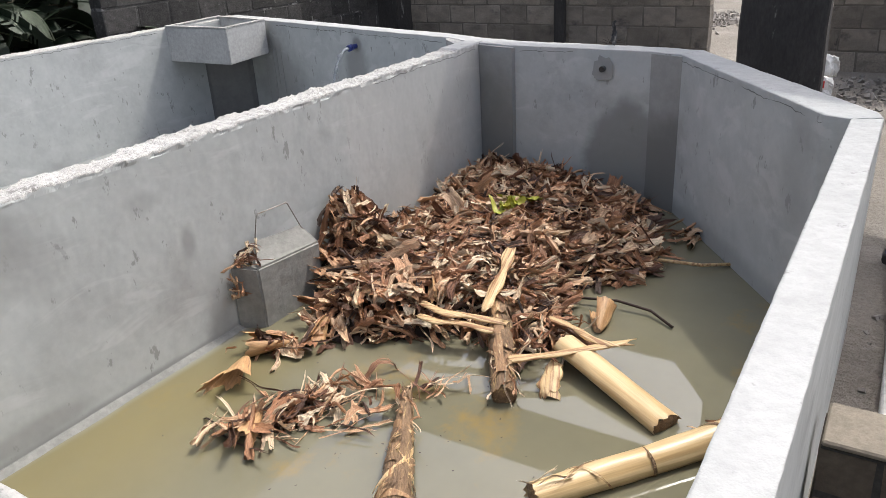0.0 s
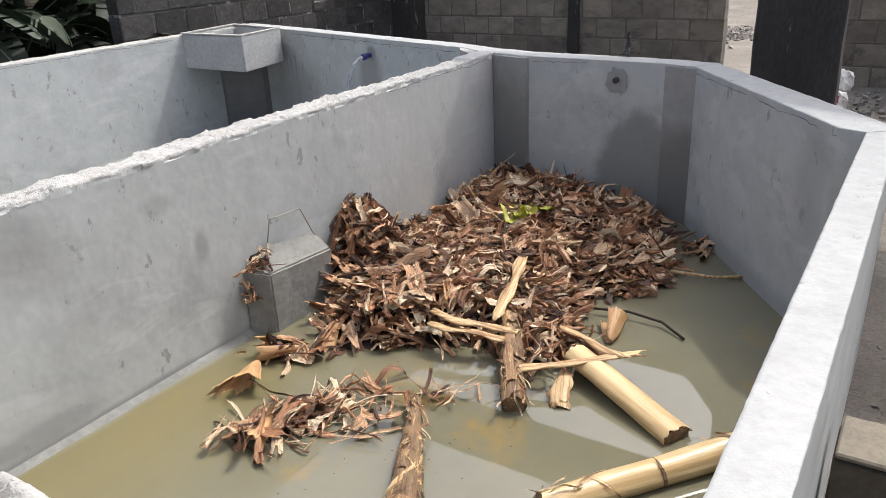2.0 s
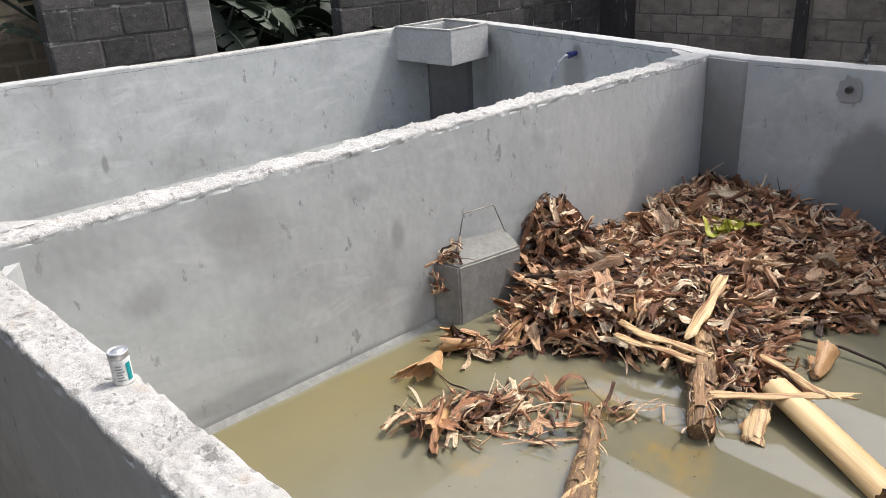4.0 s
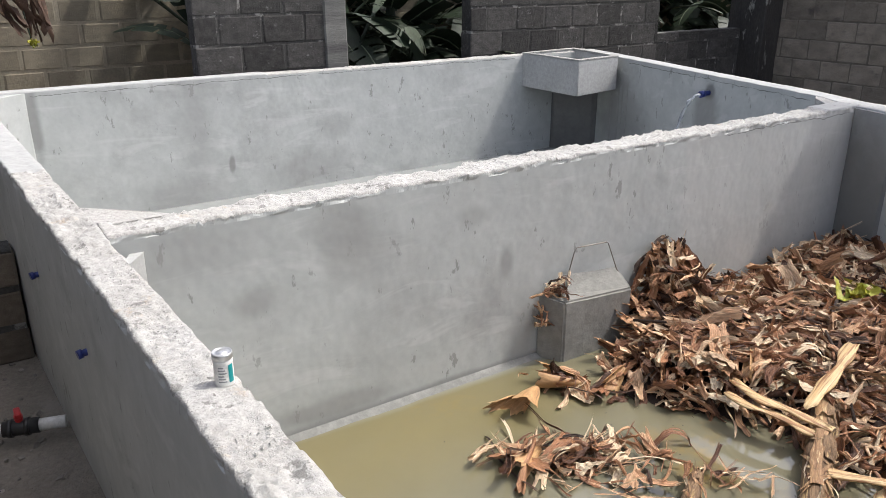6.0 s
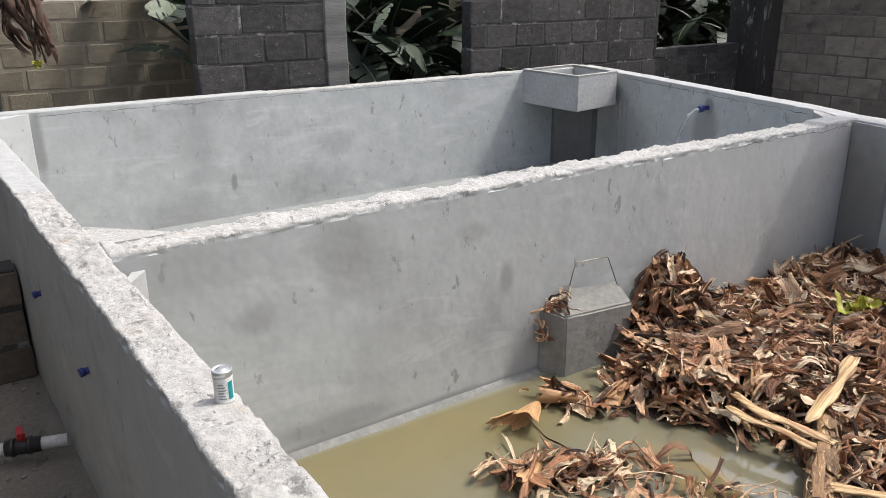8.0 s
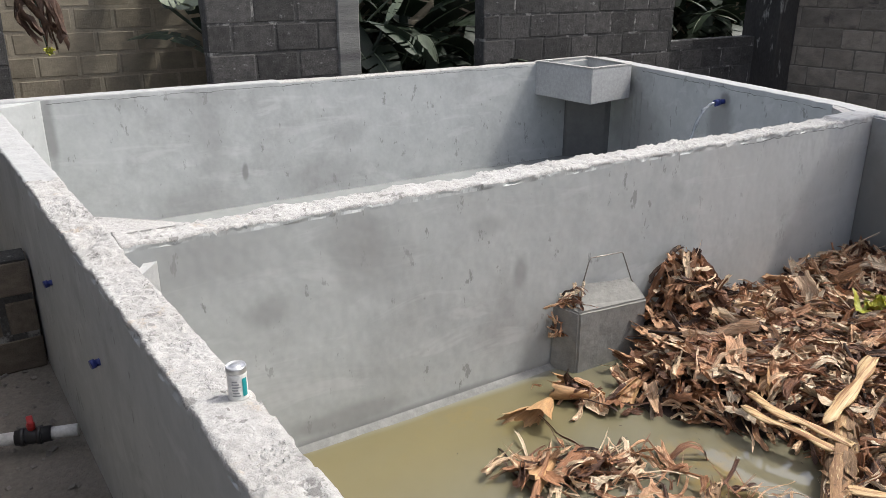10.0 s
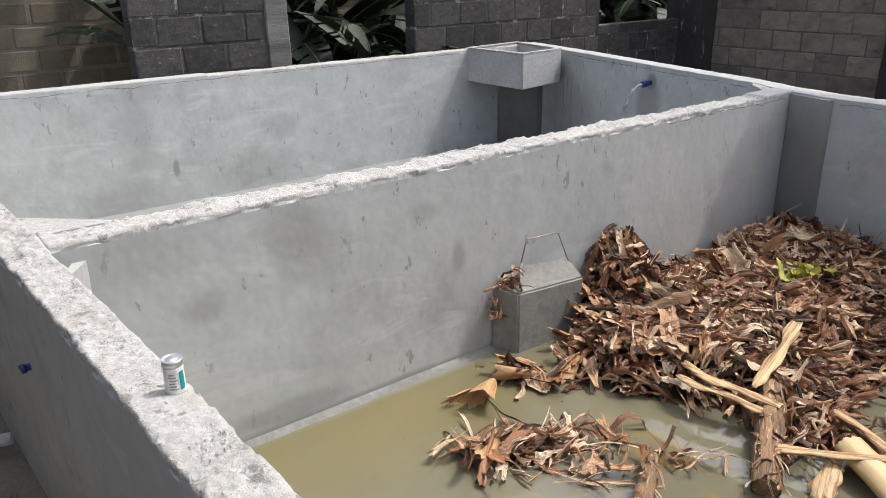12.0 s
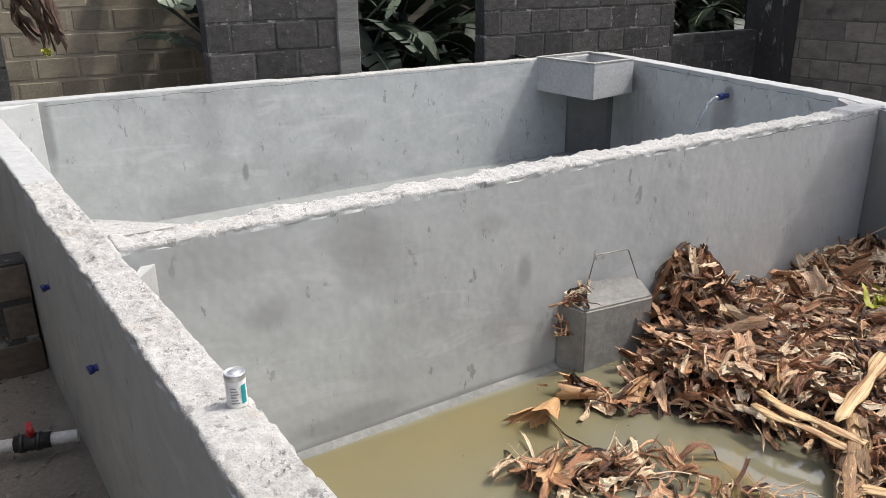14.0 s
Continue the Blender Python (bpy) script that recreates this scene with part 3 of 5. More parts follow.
# sloping cement fillet along the foot of the divider
bm = bmesh.new()
rows = []
for k in range(41):
    x = 0.03 + 2.15 * k / 40
    w = 0.026 + 0.012 * noise.noise(Vector((x * 3, 0, 0))) + 0.005 * noise.noise(Vector((x * 14, 0, 0)))
    rows.append([bm.verts.new(p) for p in ((x, 0.01, 0.026), (x, -w * 0.5, 0.018), (x, -w, 0.006), (x, -w - 0.03, -0.012))])
for r0, r1 in zip(rows, rows[1:]):
    for j in range(3):
        bm.faces.new((r0[j], r0[j + 1], r1[j + 1], r1[j])).smooth = True
tagged(link_mesh("floor_fillet", bm, M_FOOT), "pale grey cement fillet along the wall foot", "floor edge", kind="structure")


# ---- basin, pipes, block ----
def basin():
    base = tagged(new("corner_basin"), "cast grey cement basin built into the tank corner", "basin")
    x0, x1, y0, y1, z0, z1 = 5.31, 6.20, 3.17, 4.13, 0.79, 1.165
    sk = 0.22

    def q(x, y):
        return (x + sk * (y - 4.1) * (x - x0) / (x1 - x0), y + 0.10 * (x - x0))
    w = 0.06
    rings = {"o": [q(x0, y0), q(x1, y0), q(x1, y1), q(x0, y1)], "i": [q(x0 + w, y0 + w), q(x1 - w, y0 + w), q(x1 - w, y1 - w), q(x0 + w, y1 - w)]}
    bm = bmesh.new()
    ob = [bm.verts.new((*p, z0 + 0.012 * math.sin(i))) for i, p in enumerate(rings["o"])]
    ot = [bm.verts.new((*p, z1)) for p in rings["o"]]
    it = [bm.verts.new((*p, z1)) for p in rings["i"]]
    ib = [bm.verts.new((*p, z0 + 0.08)) for p in rings["i"]]
    bm.faces.new(ob[::-1])
    bm.faces.new(ib)
    for k in range(4):
        j = (k + 1) % 4
        bm.faces.new((ob[k], ob[j], ot[j], ot[k]))
        bm.faces.new((ot[k], ot[j], it[j], it[k]))
        bm.faces.new((it[k], it[j], ib[j], ib[k]))
    bmesh.ops.bevel(bm, geom=bm.edges[:], offset=0.008, segments=2, affect="EDGES")
    part("basin_body", bm, M_SINK, base)
    bm = bmesh.new()
    ot = [bm.verts.new((*p, z1 + 0.003)) for p in rings["o"]]
    it = [bm.verts.new((*p, z1 + 0.003)) for p in rings["i"]]
    oth = [bm.verts.new((*p, z1 + 0.014)) for p in rings["o"]]
    ith = [bm.verts.new((*p, z1 + 0.014)) for p in rings["i"]]
    for k in range(4):
        j = (k + 1) % 4
        bm.faces.new((oth[k], oth[j], ith[j], ith[k]))
        bm.faces.new((ot[k], ot[j], oth[j], oth[k]))
        bm.faces.new((it[k], it[j], ith[j], ith[k]))
    part("rim", bm, M_TOP, base, "pale smoothed cement rim")
    return base


basin()
spout = tagged(new("water_spout"), "blue plastic pipe end with a thin stream of running water", "water pipe")
bm = tube(bmesh.new(), [(5.68, 1.70, 0.99), (5.60, 1.722, 0.985), (5.54, 1.74, 0.975)], [0.024, 0.024, 0.024], 14)
part("pipe_end", bm, M_BLUE, spout)
bm = tube(bmesh.new(), [(5.58, 1.728, 0.982), (5.535, 1.741, 0.974)], [0.032, 0.032], 14)
part("collar", bm, M_BLUE, spout)
M_STREAM = mat("running_water", (0.75, 0.78, 0.8), (0.55, 0.58, 0.6), rough=0.08, scale=20, grain=40, bump=0.4)
M_STREAM.node_tree.nodes["Principled BSDF"].inputs["Transmission Weight"].default_value = 0.6
bm = bmesh.new()
pts, rad = [], []
for k in range(26):
    t = k / 25
    pts.append((5.54 - 0.34 * t ** 0.75 + 0.006 * math.sin(k * 1.7), 1.74 + 0.10 * t + 0.006 * math.cos(k * 2.1), 0.975 - 0.98 * t * t))
    rad.append(0.013 + 0.005 * math.sin(k * 1.3) + 0.004 * t)
tube(bm, pts, rad, 8)
part("stream", bm, M_STREAM, spout, "clear falling water")


def stub(y, z):
    s_ = tagged(new("pipe_stub"), "short blue pipe stub through the shaded tank wall", "pipe", group="pipe stubs on the wall")
    xo = -0.178 - 0.048 * (y + 0.676)
    bm = tube(bmesh.new(), [(xo + 0.03, y, z), (xo - 0.022, y - 0.004, z - 0.004)], 0.014, 14)
    part("pipe", bm, M_BLUE, s_)
    bm = tube(bmesh.new(), [(xo - 0.018, y - 0.003, z - 0.003), (xo - 0.036, y - 0.006, z - 0.006)], 0.018, 14)
    part("end_cap", bm, M_BLUE, s_)


stub(-0.11, 0.755)
stub(0.86, 0.75)


def valve_pipe():
    p = tagged(new("valve_pipe"), "white PVC drain pipe with black valve and red handle", "pipe")
    for a, b, r, name, m in (((-0.27, 0.66, 0.06), (-0.385, 0.695, 0.06), 0.03, "pipe", M_WHITEPVC), ((-0.38, 0.694, 0.06), (-0.53, 0.74, 0.06), 0.038, "valve_body", M_BLACKPVC),
                             ((-0.52, 0.737, 0.06), (-1.3, 0.97, 0.06), 0.03, "pipe", M_WHITEPVC), ((-0.42, 0.706, 0.06), (-0.44, 0.712, 0.06), 0.044, "ring", M_BLACKPVC), ((-0.49, 0.727, 0.06), (-0.51, 0.733, 0.06), 0.044, "ring", M_BLACKPVC)):
        part(name, tube(bmesh.new(), [a, b], r, 16), m, p)
    bm = tube(bmesh.new(), [(-0.46, 0.72, 0.08), (-0.46, 0.72, 0.125)], [0.016, 0.02], 12)
    part("stem", bm, M_RED, p)
    bm = solid(-0.475, -0.445, 0.68, 0.76, 0.12, 0.15, 0.008)
    part("handle", bm, M_RED, p, "red lever handle")
    return p


valve_pipe()


def cement_block():
    b = tagged(new("plastered_block"), "small plastered cement block against the divider wall", "block")
    bm = prism("", [(2.175, -0.148), (2.70, -0.148), (2.70, 0.0), (2.34, 0.0), (2.10, 0.0)], -0.03, 0.35, None)
    for v in bm.verts:
        if v.co.z > 0.1:
            v.co.z = (0.43 if v.co.x > 2.5 else 0.465 if v.co.x > 2.2 else 0.39) if v.co.y > -0.05 else (0.335 if v.co.x > 2.5 else 0.37)
    bmesh.ops.bevel(bm, geom=bm.edges[:], offset=0.010, segments=2, affect="EDGES")
    bmesh.ops.subdivide_edges(bm, edges=[e for e in bm.edges if e.calc_length() > 0.1], cuts=6, use_grid_fill=True)
    roughen(bm, 0.006, 9)
    roughen(bm, 0.002, 40)
    part("body", bm, M_BLOCKTOP, b)


cement_block()
w = tagged(new("bent_wire"), "thin bent steel wire standing by the block", "wire")
part("wire", tube(bmesh.new(), [(2.30, -0.02, 0.46), (2.33, -0.03, 0.60), (2.345, -0.03, 0.622), (2.58, -0.03, 0.61), (2.594, -0.03, 0.60), (2.68, -0.03, 0.42), (2.70, -0.05, 0.38)], 0.0035, 6), M_STEEL, w)


def can():
    c = tagged(new("cement_can"), "small white tin can with teal stripe on the raw wall top", "can")
    c.location = (-0.043, -1.318, 1.154)
    n, r, h = 28, 0.0235, 0.068

    def lathe(prof):
        bm = bmesh.new()
        rings = [[bm.verts.new((rr * math.cos(2 * math.pi * k / n), rr * math.sin(2 * math.pi * k / n), z)) for k in range(n)] for rr, z in prof]
        for a, b in zip(rings, rings[1:]):
            for k in range(n):
                bm.faces.new((a[k], a[(k + 1) % n], b[(k + 1) % n], b[k])).smooth = True
        bm.faces.new(rings[0][::-1])
        bm.faces.new(rings[-1])
        return bm
    part("body", lathe([(r * 1.02, 0), (r * 1.04, 0.003), (r, 0.006), (r, h - 0.01), (r * 1.03, h - 0.006), (r * 0.98, h)]), M_LABEL, c)
    part("lid", lathe([(r * 0.98, h), (r * 1.05, h + 0.001), (r * 1.05, h + 0.013), (r * 0.97, h + 0.017), (r * 0.90, h + 0.014), (r * 0.55, h + 0.014), (r * 0.5, h + 0.017), (0.003, h + 0.017)]), M_TIN, c, "dull tin screw lid")

    def band(a0, a1, z0, z1, name, m, lab=""):
        bm = bmesh.new()
        rows = []
        for k in range(9):
            a = radians(a0 + (a1 - a0) * k / 8)
            rows.append([bm.verts.new((rr * math.cos(a), rr * math.sin(a), z)) for rr in (r + 0.0012, r - 0.001) for z in (z0, z1)])
        for p, q in zip(rows, rows[1:]):
            bm.faces.new((p[0], q[0], q[1], p[1]))
            bm.faces.new((p[2], p[3], q[3], q[2]))
            bm.faces.new((p[1], q[1], q[3], p[3]))
            bm.faces.new((p[0], p[2], q[2], q[0]))
        part(name, bm, m, c, lab)
    band(-80, -48, 0.010, 0.056, "stripe", M_TEAL, "teal label stripe")
    for k in range(6):
        band(-140 + 3 * (k % 2), -92 - 7 * (k % 3), 0.012 + k * 0.0075, 0.015 + k * 0.0075, "print_bar", M_INK, "grey print line")


can()


# ---- dry leaves ----
def leaf_mesh(name, seed, length, width, curl, roll, twist):
    """A torn length of dry leaf: bent and kinked along its run, ribbed, rolled across, with torn ends."""
    rnd = random.Random(seed)
    me = bpy.data.meshes.new(name)
    nl, nw = 14, 6
    verts, faces, uvs = [], [], []
    shape = rnd.choice(("strip", "strip", "strip", "lance", "fan"))
    kink_at, kink = rnd.uniform(0.25, 0.75), rnd.choice((0, 0, 0, 1, -1)) * rnd.uniform(0.4, 1.1)
    sway, wave = rnd.uniform(0.2, 0.9), rnd.uniform(0.3, 1.0)
    lip = rnd.uniform(-0.5, 0.6)
    flare = rnd.uniform(-0.6, 0.6)
    ribs = [rnd.uniform(0.02, 0.16) * (1 if j % 2 else -1) for j in range(nw + 1)]
    fork = rnd.random() < 0.35
    split = rnd.choice((2, 3))
    c, line = Vector(), []
    for i in range(nl + 1):
        t = i / nl
        p = curl * (t - 0.5) * 1.6 + kink * max(-1, min(1, (t - kink_at) * 7)) * 0.5 + wave * 0.6 * noise.noise(Vector((t * 3, seed * 1.3, 0)))
        q = sway * noise.noise(Vector((t * 2.2, seed * 0.7, 5)))
        d = Vector((math.cos(p) * math.cos(q), math.cos(p) * math.sin(q), math.sin(p)))
        side = Vector((-math.sin(q), math.cos(q), 0))
        line.append((c.copy(), d, side, d.cross(side) * -1 if d.cross(side).z < 0 else d.cross(side)))
        c += d * (length / nl)
    mid = sum((k[0] for k in line), Vector()) / len(line)
    for i, (c, d, side, up) in enumerate(line):
        t = i / nl
        half = width * (1 + 0.3 * noise.noise(Vector((t * 4, seed, 0))))
        half *= {"strip": 1.0, "lance": 1.15 - 0.8 * t ** 1.6, "fan": 0.35 + 1.0 * t}[shape]
        turn = twist * (t - 0.5)
        ro = roll * (1 + flare * (t - 0.5))
        for j in range(nw + 1):
            s_ = j / nw * 2 - 1
            a = ro * s_
            y = half * math.sin(a) / max(abs(ro), 0.3)
            z = half * (1 - math.cos(a)) / max(abs(ro), 0.3) * (1 if ro > 0 else -1)
            z += half * (ribs[j] + lip * s_ ** 4 * (0.6 + noise.noise(Vector((t * 4, seed, s_))))) + 0.38 * half * noise.noise(Vector((t * 8, s_ * 2.6, seed + 3)))
            y *= 1 + 0.22 * abs(s_) * noise.noise(Vector((t * 11, s_ * 3, seed * 2.3)))
            y, z = y * math.cos(turn) - z * math.sin(turn), y * math.sin(turn) + z * math.cos(turn)
            if fork and t > 0.45:
                y += 0.9 * width * (t - 0.45) * (1 if j > split else -1)
                z += 0.8 * width * (t - 0.45) * (1 if j > split else 0)
            tear = (abs(t - 0.5) * 2) ** 6 * length * 0.16 * noise.noise(Vector((s_ * 4.1, seed * 3.1, t))) * (1 if t > 0.5 else -1)
            verts.append(tuple(c - mid + d * tear + side * y + up * z))
            uvs.append((t * length + seed * 0.37, s_ * width + seed * 0.53))
    for i in range(nl):
        for j in range(nw):
            if fork and i >= 7 and j == split:
                continue
            a = i * (nw + 1) + j
            faces.append((a, a + 1, a + nw + 2, a + nw + 1))
    me.from_pydata(verts, [], faces)
    layer = me.uv_layers.new(name="leaf")
    for lp in me.loops:
        layer.data[lp.index].uv = uvs[lp.vertex_index]
    crumpled = rnd.random() < 0.5
    for p in me.polygons:
        p.use_smooth = not crumpled
    return me


rl = random.Random(11)
ROLLS = (0.3, 0.7, 1.2, 1.7, 2.3, 2.9)
LEAVES = [leaf_mesh("leaf", k, rl.uniform(0.14, 0.30), rl.uniform(0.018, 0.046), rl.uniform(-0.7, 0.7), rl.choice(ROLLS) * rl.choice((1, -1)), rl.uniform(-1.2, 1.2)) for k in range(60)]
STRIPS = [leaf_mesh("strip", 70 + k, rl.uniform(0.20, 0.48), rl.uniform(0.005, 0.013), rl.uniform(-0.4, 0.4), rl.uniform(0.5, 2.0), rl.uniform(-1.8, 1.8)) for k in range(26)]
for me in LEAVES + STRIPS:
    me.materials.append(M_LEAF)

HEAP_EDGE = [(2.74, -0.03), (2.70, -0.18), (2.50, -0.24), (2.27, -0.38), (2.18, -0.62), (2.52, -1.16), (2.66, -1.55), (2.95, -1.66), (3.30, -1.55), (3.62, -1.85), (3.98, -1.90), (4.3, -1.75), (4.62, -1.62), (4.86, -1.30), (4.93, -0.7), (4.93, -0.08)]


def inside(x, y, poly):
    hit = False
    for (x0, y0), (x1, y1) in zip(poly, poly[1:] + poly[:1]):
        if (y0 > y) != (y1 > y) and x < x0 + (y - y0) * (x1 - x0) / (y1 - y0):
            hit = not hit
    return hit


def edge_gap(x, y, poly):
    p, best = Vector((x, y)), 9.0
    for a, b in zip(poly, poly[1:] + poly[:1]):
        a, b = Vector(a), Vector(b)
        k = max(0, min(1, (p - a).dot(b - a) / (b - a).length_squared))
        best = min(best, (p - a.lerp(b, k)).length)
    return best


BUMPS = ((2.60, -0.32, 0.04, 0.13), (3.00, -0.20, 0.34, 0.17), (2.72, -0.62, 0.08, 0.28), (4.72, -0.40, 0.13, 0.40), (3.5, -0.95, 0.08, 0.5), (4.3, -1.0, 0.06, 0.5), (2.9, -0.9, 0.06, 0.4))


def heap_height(x, y):
    if not inside(x, y, HEAP_EDGE):
        return 0.0
    e = min(1.0, edge_gap(x, y, HEAP_EDGE) / 0.22) if y < -0.25 and x < 4.7 else 1.0
    h = 0.085 + sum(a * math.exp(-((x - cx) ** 2 + (y - cy) ** 2) / (2 * s_ * s_)) for cx, cy, a, s_ in BUMPS)
    return h * (0.25 + 0.75 * e)


heap = tagged(new("leaf_heap"), "heap of torn brown dry banana leaves lying in the water", "leaf heap")
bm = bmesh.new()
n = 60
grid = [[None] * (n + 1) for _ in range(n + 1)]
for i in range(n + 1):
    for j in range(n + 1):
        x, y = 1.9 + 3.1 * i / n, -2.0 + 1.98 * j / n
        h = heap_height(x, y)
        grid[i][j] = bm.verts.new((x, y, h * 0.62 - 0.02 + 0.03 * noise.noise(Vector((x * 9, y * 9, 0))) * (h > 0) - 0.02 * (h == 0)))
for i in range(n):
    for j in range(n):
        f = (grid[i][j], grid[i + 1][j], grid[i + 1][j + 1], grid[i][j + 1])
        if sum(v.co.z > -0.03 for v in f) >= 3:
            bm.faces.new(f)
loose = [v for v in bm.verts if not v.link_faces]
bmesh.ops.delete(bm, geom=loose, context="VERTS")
# near black: the shade inside the heap is put into this colour
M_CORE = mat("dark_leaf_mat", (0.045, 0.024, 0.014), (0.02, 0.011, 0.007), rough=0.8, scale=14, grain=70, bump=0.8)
part("packed_leaves", bm, M_CORE, heap, "packed leaf core, darkened for the shade between leaves")


def leaf_pose(rnd, x, y, z, tilt=0.5, size=1.0):
    """Neighbouring leaves lie roughly the same way."""
    yaw = 4.5 * noise.noise(Vector((x * 1.5, y * 1.5, 3))) + rnd.gauss(0, 0.75) + rnd.choice((0, math.pi))
    m = Euler((rnd.gauss(0, tilt * 1.3), rnd.gauss(0, tilt), yaw)).to_matrix().to_4x4()
    return Matrix.Translation((x, y, z)) @ m @ Matrix.Scale(size, 4)


def scatter(rnd, count, draw, heights, tilt=0.5, size=(0.7, 1.15), strips=0.3, lift=(0.0, 0.05)):
    out = []
    while len(out) < count:
        x, y = draw(rnd)
        h = heights(x, y)
        if h is None:
            continue
        me = rnd.choice(STRIPS if rnd.random() < strips else LEAVES)
        out.append((me, leaf_pose(rnd, x, y, h + rnd.uniform(*lift), tilt, rnd.uniform(*size))))
    return out


def settle(me, m, floor=0.004, wall=True):
    """Keeps a leaf out of the divider and above the water's bed."""
    zs = [m @ v.co for v in me.vertices]
    low, top = min(v.z for v in zs), max(v.y for v in zs)
    far = max(v.x for v in zs)
    d = Vector((min(0, 4.93 - far), min(0, -0.008 - top) if wall else 0, max(0, floor - 0.02 - low)))
    return Matrix.Translation(d) @ m


def merged(name, items, parent, material, label):
    verts, faces, base = [], [], 0
    for me, m in items:
        verts += [tuple(m @ v.co) for v in me.vertices]
        faces += [tuple(base + k for k in p.vertices) for p in me.polygons]
        base += len(me.vertices)
    src = [d.uv[:] for me, m in items for d in me.uv_layers[0].data]
    me = bpy.data.meshes.new(name)
    me.from_pydata(verts, [], faces)
    me.materials.append(material)
    layer = me.uv_layers.new(name="leaf")
    for k, d in enumerate(layer.data):
        d.uv = src[k]
    flags = [p.use_smooth for src_me, m in items for p in src_me.polygons]
    for k, p in enumerate(me.polygons):
        p.use_smooth = flags[k]
    ob = new(name, me)
    ob.parent = parent
    return tagged(ob, label, kind="stuff")


rh = random.Random(5)
main = scatter(rh, 2500, lambda r: (r.uniform(1.95, 4.95), r.uniform(-1.95, -0.03)), lambda x, y: heap_height(x, y) or None, tilt=0.30, size=(0.6, 1.15), strips=0.24, lift=(-0.05, 0.03))
BROAD = [leaf_mesh("leaf", 300 + k, rl.uniform(0.22, 0.40), rl.uniform(0.034, 0.062), rl.uniform(-1.0, 1.0), rl.choice((0.5, 0.9, 1.4, 2.0, 2.6)) * rl.choice((1, -1)), rl.uniform(-1.0, 1.0)) for k in range(26)]
for me in BROAD:
    me.materials.append(M_LEAF)
# the tall tuft draped from a peak beside the divider
DRAPES = [leaf_mesh("leaf", 340 + k, rl.uniform(0.26, 0.40), rl.uniform(0.035, 0.06), rl.uniform(-0.5, -0.1), rl.uniform(1.0, 2.2) * rl.choice((1, -1)), rl.uniform(-0.6, 0.6)) for k in range(16)]
for me in DRAPES:
    me.materials.append(M_LEAF)
for k in range(80):
    az = rh.uniform(-3.6, 0.6)
    down = rh.uniform(0.75, 1.35)
    d = Vector((math.cos(az) * math.cos(down), math.sin(az) * math.cos(down) * 0.8, -math.sin(down)))
    c = Vector((3.0 + rh.gauss(0, 0.06), -0.13 + rh.gauss(0, 0.03), rh.uniform(0.40, 0.56))) + d * rh.uniform(0.10, 0.20)
    c.z = max(c.z, 0.12)
    main.append((rh.choice(DRAPES), Matrix.Translation(c) @ d.to_track_quat("X", "Z").to_matrix().to_4x4() @ Euler((rh.gauss(0, 0.5), 0, 0)).to_matrix().to_4x4() @ Matrix.Scale(rh.uniform(0.8, 1.05), 4)))
while len(main) < 2850:
    x, y = rh.uniform(2.1, 4.85), rh.uniform(-1.8, -0.1)
    h = heap_height(x, y)
    if h > 0.05:
        main.append((rh.choice(BROAD), leaf_pose(rh, x, y, h + rh.uniform(-0.02, 0.035), 0.3, rh.uniform(0.7, 1.0))))
main = [(me, settle(me, m)) for me, m in main]
order = sorted(range(len(main)), key=lambda k: -(main[k][1].translation.z - 0.05 * main[k][1].translation.x))
single, rest = order[:280], order[280:]
for k in single:
    me, m = main[k]
    ob = new("leaf", me)
    ob.parent = heap
    ob.matrix_basis = m
merged("leaf_litter", [main[k] for k in rest], heap, M_LEAVES, "small torn leaf scraps")


def loose_heap(name, label, count, draw, seed, z=0.008, tilt=0.10, strips=0.45, size=(0.6, 1.1), lift=(0.0, 0.05)):
    r = random.Random(seed)
    ob = tagged(new(name), label, "leaf heap", group="loose leaf clumps")
    for me, m in scatter(r, count, draw, lambda x, y: z, tilt, size, strips, lift):
        o = new("leaf", me)
        o.parent = ob
        o.matrix_basis = settle(me, m)
    return ob


def blob(cx, cy, rx, ry, turn=0.0):
    def draw(r):
        a, b = r.gauss(0, 0.5) * rx, r.gauss(0, 0.5) * ry
        return cx + a * math.cos(turn) - b * math.sin(turn), min(-0.05, cy + a * math.sin(turn) + b * math.cos(turn))
    return draw


loose_heap("leaf_clump", "flat clump of stringy dry leaves floating in shallow water", 120, blob(1.66, -0.92, 0.36, 0.18, -0.75), 21, strips=0.6, size=(0.55, 0.95), lift=(0.0, 0.05), tilt=0.08)
loose_heap("leaf_clump", "flat clump of broad pale dry leaves floating in shallow water", 14, blob(1.36, -0.78, 0.13, 0.12), 22, strips=0.15, lift=(0.0, 0.06), size=(0.9, 1.2), tilt=0.2)
loose_heap("leaf_clump", "dry curled leaves beside the plastered block", 26, blob(2.02, -0.42, 0.20, 0.10, -0.8), 23, strips=0.2, lift=(0, 0.08), tilt=0.4)
loose_heap("leaf_clump", "thin string of dry leaf fibres on the water", 13, blob(2.10, -1.40, 0.20, 0.03, -0.95), 24, strips=0.9, size=(0.5, 0.8))
loose_heap("leaf_clump", "dry leaves draped over the side of the plastered block", 14, blob(2.10, -0.05, 0.04, 0.03), 29, z=0.30, tilt=0.5, size=(0.4, 0.6), strips=0.1, lift=(-0.08, 0.12))
loose_heap("leaf_clump", "dry leaves stuck on top of the plastered block", 16, blob(2.22, -0.05, 0.07, 0.03), 25, z=0.42, tilt=0.45, size=(0.4, 0.6), strips=0.1, lift=(-0.03, 0.06))
loose_heap("leaf_clump", "dark wet leaf scraps trailing in the water", 22, blob(4.36, -1.86, 0.30, 0.07, -1.2), 26, strips=0.3)
